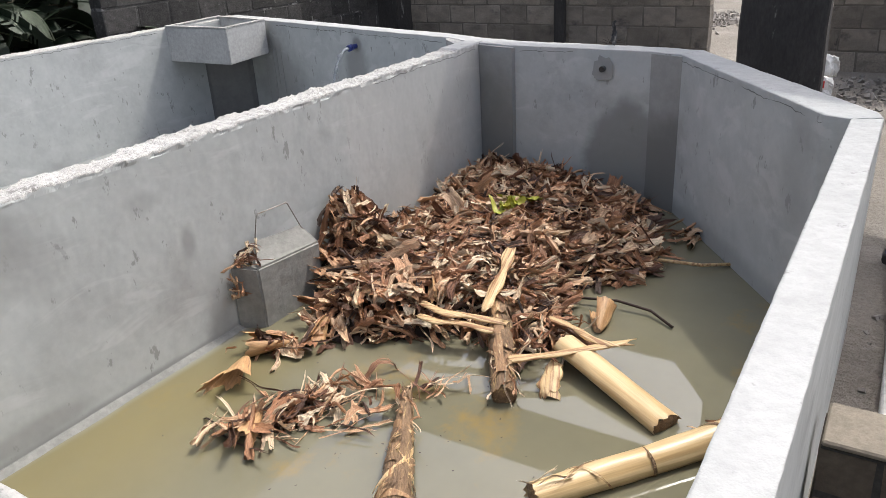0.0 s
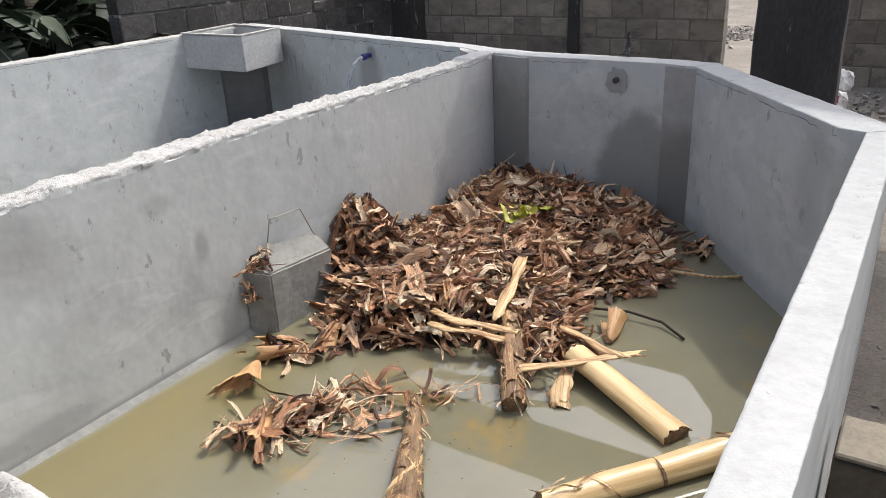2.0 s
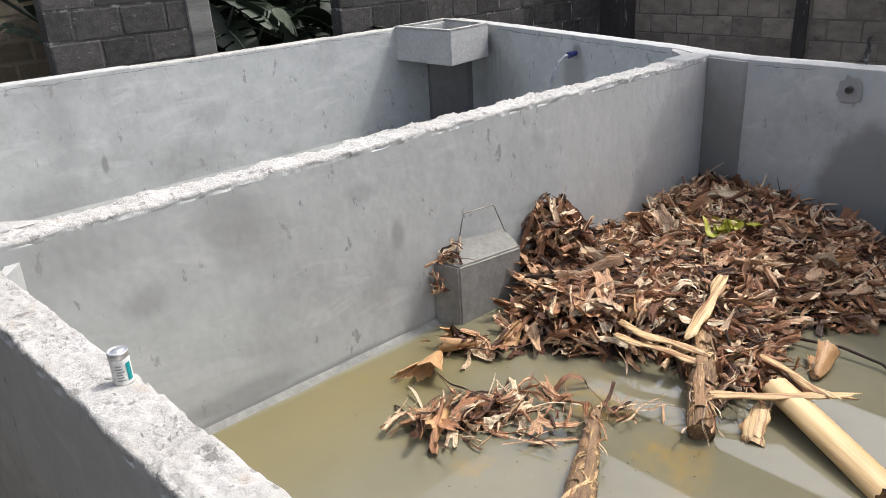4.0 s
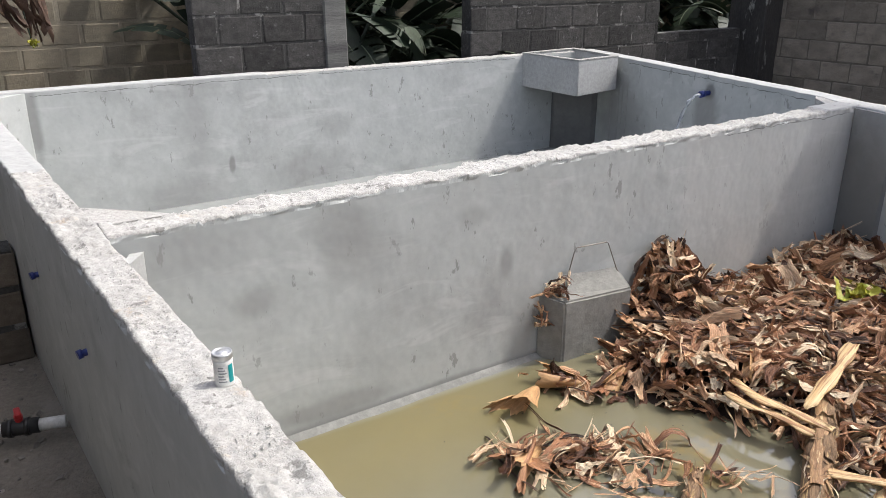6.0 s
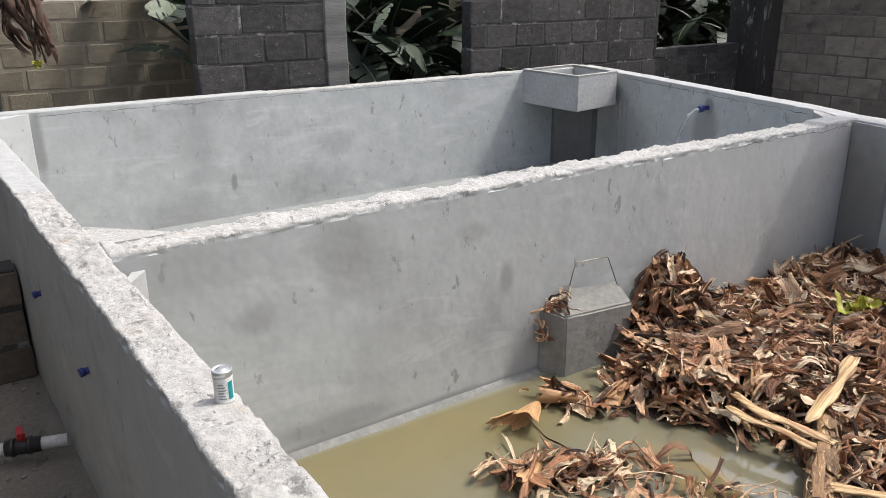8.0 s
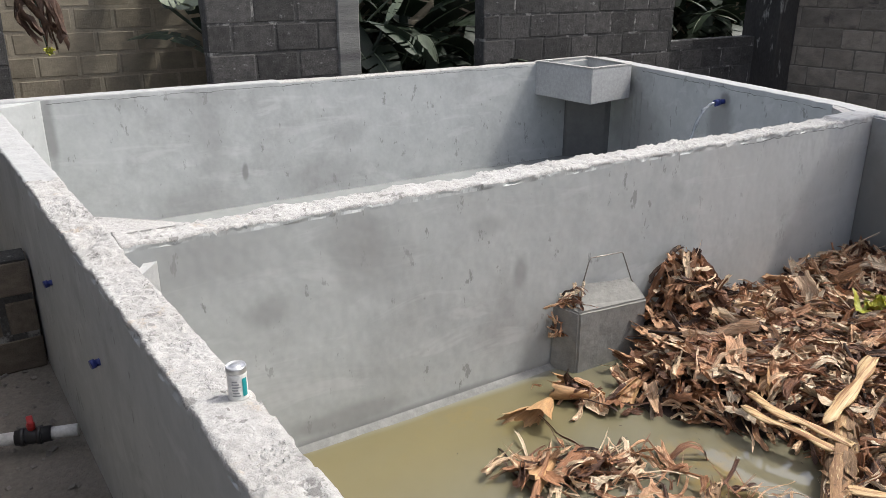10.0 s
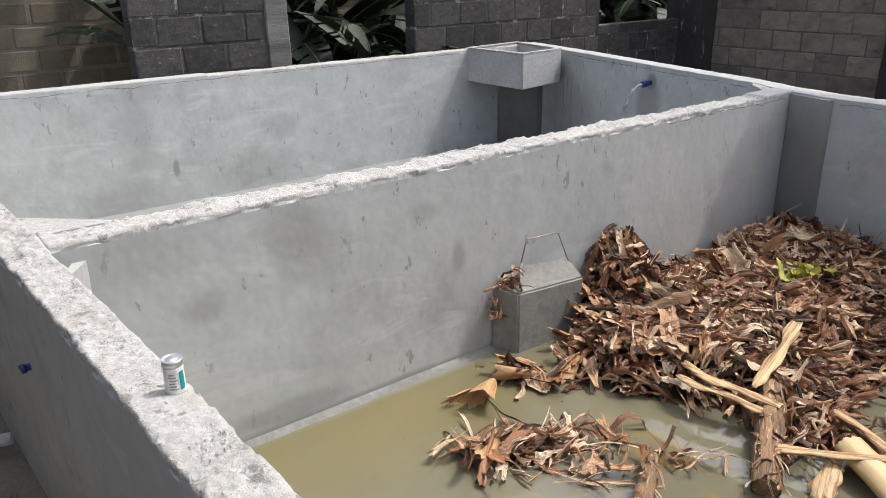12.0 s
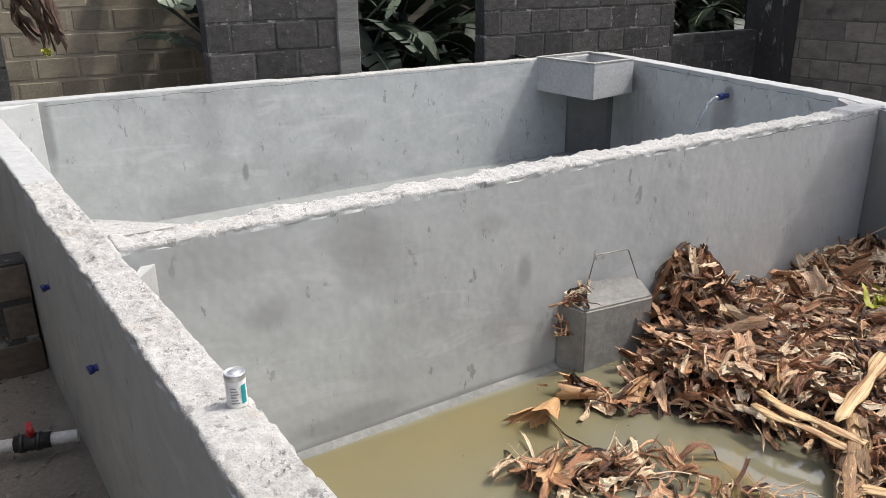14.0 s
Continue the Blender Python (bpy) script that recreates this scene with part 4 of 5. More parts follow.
loose_heap("leaf_clump", "dark wet leaf scraps trailing in the water", 16, blob(4.80, -1.50, 0.16, 0.10, -0.9), 30, strips=0.3)
loose_heap("leaf_clump", "dry leaf scraps between the cut stems", 44, blob(2.62, -1.66, 0.24, 0.15, -0.5), 28, strips=0.35, lift=(0.0, 0.10), tilt=0.3)


def cone_leaf(tip, mouth, radius, seed, span=5.2, lab="large curled orange-brown dry leaf lying on the water"):
    """A leaf rolled into an open cone with a torn, flaring mouth."""
    ob = tagged(new("curled_leaf"), lab, "leaf", group="curled leaves")
    a, b = Vector(tip), Vector(mouth)
    L = (b - a).length
    rs = random.Random(seed)
    start = rs.uniform(0, 6)
    nl, nw = 14, 24
    verts, faces, uvs = [], [], []
    for i in range(nl + 1):
        t = i / nl
        for j in range(nw + 1):
            s_ = j / nw
            an = start + span * s_
            rip = noise.noise(Vector((s_ * 7, seed, 0))) + 0.5 * noise.noise(Vector((s_ * 19, seed, 4)))
            r = radius * (0.22 + 0.78 * t ** 0.8) * (1 + 0.18 * noise.noise(Vector((s_ * 5, t * 2, seed)))) + 0.0025 * (j % 2)
            r += radius * 0.35 * max(0, t - 0.75) * 4 * rip
            verts.append((L * t * (1 + 0.30 * t * t * rip), r * math.cos(an), r * math.sin(an) * 0.8))
            uvs.append((t * L, s_ * span * radius * 0.6 + seed))
    for i in range(nl):
        for j in range(nw):
            k = i * (nw + 1) + j
            faces.append((k, k + 1, k + nw + 2, k + nw + 1))
    me = bpy.data.meshes.new("blade")
    me.from_pydata(verts, [], faces)
    layer = me.uv_layers.new(name="leaf")
    for lp in me.loops:
        layer.data[lp.index].uv = uvs[lp.vertex_index]
    for p in me.polygons:
        p.use_smooth = True
    me.materials.append(M_CURL)
    o = new("blade", me)
    o.parent = ob
    o.matrix_basis = settle(me, Matrix.Translation(a) @ (b - a).to_track_quat("X", "Z").to_matrix().to_4x4())


M_CURL = mat("orange_dry_leaf", (0.56, 0.36, 0.17), (0.34, 0.16, 0.06), rough=0.55, scale=6, grain=30, grain_mix=0.55, bump=0.6, stain=(0.14, 0.065, 0.035), stain_scale=5, stain_at=0.58, coords="UV", stretch=(0.7, 5.0, 1.0), dist=0.006)
M_RIND = mat("peeling_brown_rind", (0.44, 0.27, 0.13), (0.20, 0.10, 0.05), rough=0.6, scale=9, grain=40, grain_mix=0.6, bump=0.8, stain=(0.62, 0.46, 0.25), stain_scale=8, stain_at=0.56, stretch=(0.6, 5.0, 5.0), dist=0.008)
cone_leaf((2.08, -0.47, 0.05), (1.90, -0.27, 0.065), 0.075, 71)
cone_leaf((1.80, -0.36, 0.06), (1.62, -0.47, 0.055), 0.085, 72, 4.2)
cone_leaf((1.70, -0.33, 0.03), (1.53, -0.37, 0.03), 0.05, 73, 3.0)
cone_leaf((1.50, -0.74, 0.04), (1.30, -0.80, 0.03), 0.07, 74, 2.6, "broad pale dry leaf curled on the water")
cone_leaf((2.92, -1.86, 0.02), (3.14, -1.80, 0.06), 0.08, 85, 4.8, "fan-shaped dry leaf standing in the water")
cone_leaf((2.30, -0.50, 0.10), (2.14, -0.56, 0.06), 0.05, 76, 3.4)
cone_leaf((2.92, -0.79, 0.23), (2.58, -0.99, 0.21), 0.055, 77, 2.2, "greyish flat dry leaf lying on the heap")
for k, (x, y) in enumerate(((3.91, -0.83), (3.84, -0.78), (4.0, -0.80), (4.08, -0.90))):
    ob = tagged(new("yellow_leaf"), "yellowing green leaf scrap on the heap", "leaf", group="yellow leaves")
    me = leaf_mesh("blade", 90 + k, 0.20, 0.045, 0.5, 0.9, 0.6)
    me.materials.append(M_YELLOW)
    o = new("blade", me)
    o.parent = ob
    o.matrix_basis = pose(x, y, heap_height(x, y) + 0.055, 12, -8, 40 * k)


# ---- banana stems ----
def stem(label, a, b, r0, r1, material, seed, flat=1.0, ragged=0.12, shreds=0, sheaths=3, wraps=0):
    ob = tagged(new("cut_log"), label, "banana stem", group="cut banana stems")
    a, b = Vector(a), Vector(b)
    d = (b - a)
    L = d.length
    ob.matrix_world = Matrix.Translation(a) @ d.to_track_quat("X", "Z").to_matrix().to_4x4()
    bm = bmesh.new()
    ns, nr = 26, 30
    rings = []
    for i in range(ns + 1):
        t = i / ns
        r = r0 + (r1 - r0) * t
        ring = []
        for k in range(nr):
            an = 2 * math.pi * k / nr
            w = 1 + ragged * noise.noise(Vector((t * 5, math.cos(an) * 1.6 + seed, math.sin(an) * 1.6))) + 0.06 * noise.noise(Vector((t * 1.5, math.cos(an) * 7 + seed, math.sin(an) * 7)))
            x = L * t + (0.03 * noise.noise(Vector((math.cos(an) * 3, math.sin(an) * 3, seed + i))) if i in (0, ns) else 0)
            ring.append(bm.verts.new((x, math.cos(an) * r * w, math.sin(an) * r * w * flat + 0.02 * math.sin(t * 2 + seed))))
        rings.append(ring)
    for p, q in zip(rings, rings[1:]):
        for k in range(nr):
            bm.faces.new((p[k], p[(k + 1) % nr], q[(k + 1) % nr], q[k])).smooth = True
    part("trunk", bm, material, ob)
    for ring_x, rr, lab in ((0.004, r0, "dark cut end"), (L - 0.004, r1, "dark cut end")):
        bm = bmesh.new()
        for q in (1.0, 0.72, 0.42):
            c = [bm.verts.new((ring_x + (0.012 if ring_x > 0.1 else -0.012) * (1 - q), math.cos(2 * math.pi * k / 20) * rr * 0.97 * q, math.sin(2 * math.pi * k / 20) * rr * 0.97 * q * flat + 0.02 * math.sin(2 * (ring_x > 0.1) + seed))) for k in range(20)]
            if q == 1.0:
                prev = c
                continue
            for k in range(20):
                bm.faces.new((prev[k], prev[(k + 1) % 20], c[(k + 1) % 20], c[k]))
            prev = c
        bm.faces.new(prev)
        part("cut_end", bm, M_FIBRE, ob, lab)
    rs = random.Random(seed)
    for k in range(sheaths):
        bm = bmesh.new()
        a0, wd = rs.uniform(0.2, 2.6), rs.uniform(0.5, 1.0)
        t0, t1 = rs.uniform(0, 0.3), rs.uniform(0.6, 0.98)
        rows = []
        for i in range(13):
            t = t0 + (t1 - t0) * i / 12
            r = (r0 + (r1 - r0) * t) * 1.0 + 0.009 + 0.006 * math.sin(i * 1.7)
            rows.append([bm.verts.new((L * t, math.cos(a0 + wd * j / 6 + 0.1 * math.sin(i * 0.9)) * r, math.sin(a0 + wd * j / 6 + 0.1 * math.sin(i * 0.9)) * r * flat + 0.02 * math.sin(t * 2 + seed))) for j in range(7)])
        for p, q in zip(rows, rows[1:]):
            for j in range(6):
                bm.faces.new((p[j], p[j + 1], q[j + 1], q[j])).smooth = True
        part("sheath", bm, (M_SHEATH if material is M_STALK else M_RIND) if k % 2 else material, ob, "peeling leaf sheath")
    for k in range(wraps):
        t0, wd, a0, span, lean = rs.uniform(0.04, 0.96), rs.uniform(0.006, 0.032), rs.uniform(-1.5, 1.5), rs.uniform(1.6, 4.5), rs.uniform(-0.16, 0.16)
        bm = bmesh.new()
        rows = []
        lifted = rs.uniform(0.0, 0.30)
        for i in range(17):
            q = i / 16
            an = a0 + span * q
            x = min(L, max(0, L * t0 + lean * (q - 0.5) * 2))
            r = (r0 + (r1 - r0) * x / L) * (1.05 + lifted * abs(2 * q - 1) ** 3 + 0.05 * noise.noise(Vector((q * 4, k, seed))))
            w = wd * (1.1 - abs(2 * q - 1) ** 2)
            rows.append([bm.verts.new((x + w * e + 0.004 * noise.noise(Vector((q * 9, e, k))), math.cos(an) * r * (1 + 0.03 * (j % 2)), math.sin(an) * r * (1 + 0.03 * (j % 2)) * flat + 0.02 * math.sin(x / L * 2 + seed))) for j, e in enumerate((-1, -0.4, 0.2, 0.9))])
        for p, q in zip(rows, rows[1:]):
            for j in range(3):
                bm.faces.new((p[j], p[j + 1], q[j + 1], q[j])).smooth = True
        part("wrapping", bm, (M_FIBRE, M_RIND, M_SHEATH, M_FIBRE, M_RIND)[k % 5], ob, "torn dry sheath wrapped round")
    for k in range(shreds):
        me = rs.choice(STRIPS)
        o = new("shred", me)
        o.parent = ob
        an = rs.uniform(0.1, 3.0)
        t = rs.choice((rs.uniform(0, 0.15), rs.uniform(0.8, 1.0), rs.random()))
        o.matrix_basis = Matrix.Translation((L * t, math.cos(an) * r0 * 0.98, math.sin(an) * r0 * flat)) @ Euler((rs.gauss(0, 0.6), rs.gauss(0, 0.12), rs.gauss(0, 0.22))).to_matrix().to_4x4() @ Matrix.Scale(rs.uniform(0.3, 0.7), 4)
    return ob


stem("brown fibrous banana stem with shredded end in the water", (2.95, -1.24, 0.075), (2.12, -1.70, 0.04), 0.065, 0.058, M_FIBRE, 1, shreds=34, wraps=22, ragged=0.16)
stem("smooth pale yellow banana stem lying in the water", (2.60, -1.80, 0.08), (2.27, -2.42, 0.035), 0.070, 0.078, M_STALK, 2, flat=0.62, ragged=0.04, sheaths=0)
stem("brown fibrous banana stem wrapped in shredded sheaths", (1.92, -1.29, 0.055), (1.02, -1.80, 0.055), 0.026, 0.092, M_FIBRE, 3, shreds=40, ragged=0.16, sheaths=1, wraps=46)
stem("long golden banana stem resting in the water", (1.57, -2.10, 0.06), (2.42, -2.78, 0.06), 0.055, 0.068, M_STALK, 4, ragged=0.08, shreds=10, sheaths=0, wraps=6)


def sheath_strip(label, a, b, width, seed, arch=0.004):
    """A split length of stem sheath: a shallow trough."""
    ob = tagged(new("sheath_strip"), label, "leaf sheath", group="split sheaths")
    a, b = Vector(a), Vector(b)
    L = (b - a).length
    ob.matrix_world = Matrix.Translation(a) @ (b - a).to_track_quat("X", "Z").to_matrix().to_4x4()
    bm = bmesh.new()
    rows = []
    for i in range(15):
        t = i / 14
        w = width * (1 + 0.7 * noise.noise(Vector((t * 4, seed, 0))))
        bend = 0.045 * noise.noise(Vector((t * 2.2, seed * 3.3, 6)))
        rows.append([bm.verts.new((L * t + 0.09 * noise.noise(Vector((j * 1.3, seed * 1.7, t * 2))) * (i in (0, 14)), w * math.sin(j * 0.28) * 0.75 + bend, 0.35 * w * (1 - math.cos(j * 0.28)) * -1 + arch * math.sin(math.pi * t) + z)) for j, z in [(q, 0.0) for q in range(-4, 5)] + [(q, -0.006) for q in range(4, -5, -1)]])
    for p, q in zip(rows, rows[1:]):
        for j in range(18):
            bm.faces.new((p[j], p[(j + 1) % 18], q[(j + 1) % 18], q[j])).smooth = True
    bm.faces.new(rows[0])
    bm.faces.new(rows[-1])
    part("strip", bm, M_SHEATH, ob)
    return ob


sheath_strip("pale split banana sheath lying on the leaves", (3.20, -1.21, 0.27), (2.61, -1.34, 0.19), 0.045, 1)
sheath_strip("pale split banana sheath lying on the leaves", (2.49, -1.02, 0.20), (2.57, -1.46, 0.16), 0.042, 2)
sheath_strip("golden split sheath lying across the stems", (2.43, -1.05, 0.165), (2.52, -1.47, 0.135), 0.038, 3)
sheath_strip("golden split sheath lying across the stems", (2.70, -1.68, 0.16), (2.62, -2.03, 0.14), 0.034, 4)
sheath_strip("golden split sheath lying across the stems", (2.29, -1.58, 0.11), (2.69, -2.10, 0.14), 0.038, 5)
sheath_strip("short pale piece of sheath at the water's edge", (2.42, -1.82, 0.08), (2.26, -1.88, 0.02), 0.07, 6)
for k, (pts, lab) in enumerate((([(3.2, -1.56, 0.03), (3.25, -1.85, 0.045), (3.24, -2.05, 0.03), (3.14, -2.2, 0.012)], "thin dark bent stalk trailing in the water"),
                                ([(3.88, -1.9, 0.05), (3.95, -2.15, 0.03), (4.12, -2.36, 0.008)], "pale thin stick lying in the shallow water"),
                                ([(5.0, -0.25, 0.24), (4.9, -0.55, 0.22), (4.75, -0.95, 0.14)], "dark thin stalk on top of the heap"),
                                ([(3.3, -1.0, 0.24), (3.1, -1.2, 0.22), (2.75, -1.5, 0.12)], "dark thin stalk on top of the heap"),
                                ([(2.5, -0.35, 0.26), (3.0, -0.75, 0.24), (3.4, -0.9, 0.2)], "dark thin stalk on top of the heap"))):
    st = tagged(new("stalk"), lab, "stalk", group="thin stalks")
    part("rod", tube(bmesh.new(), pts, 0.008 if k != 1 else 0.011, 7), M_SHEATH if k == 1 else M_CORE, st)

# mortar crumbs lying on the raw wall tops
def crumbs(name, count, draw, z, size, label, seed):
    r = random.Random(seed)
    verts, faces = [], []
    for _ in range(count):
        x, y = draw(r)
        q = r.uniform(*size) * (0.5 + r.random())
        base = len(verts)
        for cx, cy, cz in ((1, 0, 0), (-0.5, 0.9, 0), (-0.5, -0.9, 0), (0.2, 0.1, 0.9)):
            verts.append((x + q * (cx + r.uniform(-0.3, 0.3)), y + q * (cy + r.uniform(-0.3, 0.3)), z - 0.004 + q * cz * 0.6))
        faces += [(base, base + 1, base + 3), (base + 1, base + 2, base + 3), (base + 2, base, base + 3)]
    me = bpy.data.meshes.new(name)
    me.from_pydata(verts, [], faces)
    me.materials.append(M_TOP)
    return tagged(new(name, me), label, "mortar crumbs", kind="stuff")


def flecks(name, count, draw, label, seed):
    """Small dark scraps afloat."""
    r = random.Random(seed)
    verts, faces = [], []
    for _ in range(count):
        x, y = draw(r)
        q, a = r.uniform(0.002, 0.006), r.uniform(0, 6.28)
        base = len(verts)
        for cx, cy in ((1.6, 0), (0.3, 0.6), (-1.4, 0.3), (-0.4, -0.6)):
            verts.append((x + q * (cx * math.cos(a) - cy * math.sin(a)), y + q * (cx * math.sin(a) + cy * math.cos(a)), 0.003 + q * r.uniform(0, 0.4)))
        faces.append((base, base + 1, base + 2, base + 3))
    me = bpy.data.meshes.new(name)
    me.from_pydata(verts, [], faces)
    me.materials.append(M_CORE)
    return tagged(new(name, me), label, "leaf flecks", kind="stuff")


flecks("leaf_flecks", 110, lambda r: (r.gauss(1.9, 0.5), min(-0.2, max(-2.7, r.gauss(-1.2, 0.5)))), "small dark leaf flecks afloat on the water", 9)


def on_front(r):
    y = r.uniform(-2.8, 1.6)
    return -0.0397 * (y + 1.5) - r.uniform(0.012, 0.13), y


crumbs("mortar_crumbs", 1600, on_front, HT + 0.002, (0.0015, 0.0055), "crumbs of mortar on the raw wall top", 2)
crumbs("mortar_crumbs", 500, lambda r: (r.uniform(0.1, 5.0), r.uniform(0.01, 0.16)), HT + 0.002, (0.0015, 0.005), "crumbs of mortar on the divider top", 3)
chip = tagged(new("mortar_chip"), "flat chip of mortar beside the can", "mortar chip")
part("flake", roughen(solid(-0.105, -0.083, -1.375, -1.36, 1.152, 1.16, 0.002), 0.003, 40), M_CEMENT, chip)

scrap = tagged(new("plastic_scrap"), "black plastic scrap standing on dry twigs on the wall", "plastic scrap")
me = leaf_mesh("film", 555, 0.19, 0.032, 0.3, 0.8, 0.4)
me.materials.append(M_BLACKPVC)
o = new("film", me)
o.parent = scrap
o.matrix_basis = pose(5.17, -1.10, 1.245, 0, -78, 70)
for k in range(7):
    a = radians(20 + 22 * k)
    part("twig", tube(bmesh.new(), [(5.17, -1.10 + 0.01 * k, 1.165), (5.17 + 0.02 * math.sin(k), -1.10 + 0.12 * math.cos(a), 1.157 + 0.055 * math.sin(a))], [0.0022, 0.0012], 5), M_CORE, scrap)


# ---- ground clutter ----
def rubble(name, count, draw, size, label, seed):
    r = random.Random(seed)
    verts, faces = [], []
    for _ in range(count):
        x, y = draw(r)
        s_ = r.uniform(*size)
        bm = bmesh.new()
        bmesh.ops.create_cube(bm, size=s_ * 1.5)
        base = len(verts)
        turn = Euler((r.gauss(0, 0.5), r.gauss(0, 0.5), r.uniform(0, 6.28))).to_matrix()
        flat = Vector((r.uniform(0.5, 1.3), r.uniform(0.5, 1.0), r.uniform(0.3, 0.8)))
        for v in bm.verts:
            c = turn @ Vector((v.co.x * flat.x * r.uniform(0.7, 1.2), v.co.y * flat.y * r.uniform(0.7, 1.2), v.co.z * flat.z))
            verts.append((x + c.x, y + c.y, -0.03 + s_ * 0.25 + c.z))
        faces += [tuple(base + v.index for v in f.verts) for f in bm.faces]
        bm.free()
    me = bpy.data.meshes.new(name)
    me.from_pydata(verts, [], faces)
    me.materials.append(M_STONE)
    return tagged(new(name, me), label, "rubble", kind="stuff")


rubble("gravel", 260, lambda r: (r.uniform(-1.4, -0.32), r.uniform(-0.4, 1.8)), (0.006, 0.024), "grey gravel and mortar crumbs on the ground", 3)
rubble("yard_rubble", 220, lambda r: (9.2 + r.gauss(0, 0.7), -2.75 + r.gauss(0, 0.45)), (0.012, 0.06), "pale broken block rubble in the yard", 4)
rubble("sand_heap", 900, lambda r: (15.5 + r.gauss(0, 0.45), 0.75 + r.gauss(0, 0.45)), (0.015, 0.06), "heap of sand and stones in the yard", 5)
rubble("side_gravel", 160, lambda r: (r.uniform(1.8, 6.0), r.uniform(-4.4, -3.1)), (0.006, 0.03), "gravel on the ground beside the tank", 6)


def sack():
    s_ = tagged(new("cement_sack"), "crumpled white cement sack with red print in the yard", "sack")
    for k, (x, y, z, a) in enumerate(((8.9, -2.20, 0.17, 15), (9.2, -2.20, 0.36, -25))):
        bm = bmesh.new()
        bmesh.ops.create_cube(bm, size=1)
        bmesh.ops.subdivide_edges(bm, edges=bm.edges[:], cuts=5, use_grid_fill=True)
        for v in bm.verts:
            p = v.co.copy()
            v.co = Vector((p.x * 0.20, p.y * 0.30, p.z * 0.26)) * (1 - 0.25 * p.length) + noise.noise_vector(p * 3.5 + Vector((k * 7, 0, 0))) * 0.04
        bmesh.ops.transform(bm, matrix=pose(x, y, z - 0.03, 0, 18, a), verts=bm.verts)
        part("bag", bm, M_WHITEPVC, s_)
    bm = solid(8.775, 8.785, -2.26, -2.15, 0.16, 0.24)
    part("print", bm, M_RED, s_, "red printed panel")


sack()
p = tagged(new("ground_pipe"), "grey pipe lying on the ground with a blue riser", "pipe")
part("pipe", tube(bmesh.new(), [(1.8, -3.24, 0.0), (3.4, -3.22, 0.0), (4.9, -3.15, 0.0)], 0.025, 10), M_WHITEPVC, p)
part("riser", tube(bmesh.new(), [(4.6, -3.14, -0.03), (4.6, -3.14, 0.62)], 0.022, 10), M_BLUE, p, "blue upright pipe")
part("elbow", tube(bmesh.new(), [(4.55, -3.14, 0.0), (4.65, -3.14, 0.0)], 0.035, 10), M_BLACKPVC, p)


# ---- banana plants behind the walls ----
def blade_mesh(name, length, width, droop, seed, slits=9, fold=0.35):
    """A banana leaf: a ribbed blade on a curved midrib, torn into slits towards the edge."""
    me = bpy.data.meshes.new(name)
    nl, nw = 36, 4
    verts, faces = [], []
    for i in range(nl + 1):
        t = i / nl
        a = droop * t
        cx = length * (math.sin(a) / droop if droop else t)
        cz = -length * (1 - math.cos(a)) / droop if droop else 0
        half = width * math.sin(math.pi * (0.06 + 0.92 * t)) ** 0.55
        for j in range(-nw, nw + 1):
            s_ = j / nw
            wav = 0.05 * width * noise.noise(Vector((t * 14, s_ * 2, seed)))
            y = s_ * half * (1 - 0.08 * abs(noise.noise(Vector((t * 25, s_, seed)))))
            verts.append((cx + 0.10 * half * abs(s_), y, cz + fold * abs(s_) * half * (0.5 - t) - 0.12 * half * s_ * s_ + wav))
    row = 2 * nw + 1
    rs = random.Random(seed)
    cut = {(rs.randrange(3, nl - 2), rs.choice((0, 1))) for _ in range(slits)}
    for i in range(nl):
        for j in range(row - 1):
            side = 0 if j < nw else 1
            if (i, side) in cut and (j < nw - 1 if side == 0 else j > nw):
                continue
            a = i * row + j
            faces.append((a, a + 1, a + row + 1, a + row))
    me.from_pydata(verts, [], faces)
    for p_ in me.polygons:
        p_.use_smooth = True
    return me


def banana_plant(x, y, leaves, seed, height, label, materials=(M_GREEN,)):
    ob = tagged(new("banana_plant"), label, "banana plant")
    r = random.Random(seed)
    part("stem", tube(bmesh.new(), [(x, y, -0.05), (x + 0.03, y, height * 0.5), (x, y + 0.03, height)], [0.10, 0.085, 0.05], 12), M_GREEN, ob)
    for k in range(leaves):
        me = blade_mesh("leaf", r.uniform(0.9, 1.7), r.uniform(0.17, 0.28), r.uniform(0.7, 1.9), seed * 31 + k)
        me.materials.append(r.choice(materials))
        o = new("leaf", me)
        o.parent = ob
        o.matrix_basis = pose(x, y, height * r.uniform(0.45, 1.0), r.uniform(-35, 35), -r.uniform(15, 65), 360 * k / leaves + r.uniform(-25, 25))
        rib = part("midrib", tube(bmesh.new(), [v.co + Vector((0, 0, -0.006)) for v in list(me.vertices)[4::27]], 0.010, 5), M_PALEGREEN, o)
    return ob


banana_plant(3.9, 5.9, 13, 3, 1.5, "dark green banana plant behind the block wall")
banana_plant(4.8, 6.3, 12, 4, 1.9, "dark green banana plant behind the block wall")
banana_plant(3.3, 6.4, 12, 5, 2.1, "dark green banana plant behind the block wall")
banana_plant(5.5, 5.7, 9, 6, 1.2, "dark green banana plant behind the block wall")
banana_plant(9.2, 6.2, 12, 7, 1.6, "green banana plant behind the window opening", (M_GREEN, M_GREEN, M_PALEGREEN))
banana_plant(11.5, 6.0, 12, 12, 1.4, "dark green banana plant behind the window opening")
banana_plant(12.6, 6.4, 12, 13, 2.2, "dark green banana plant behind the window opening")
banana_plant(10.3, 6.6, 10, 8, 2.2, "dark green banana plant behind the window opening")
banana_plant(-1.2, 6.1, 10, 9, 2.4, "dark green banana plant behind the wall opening")
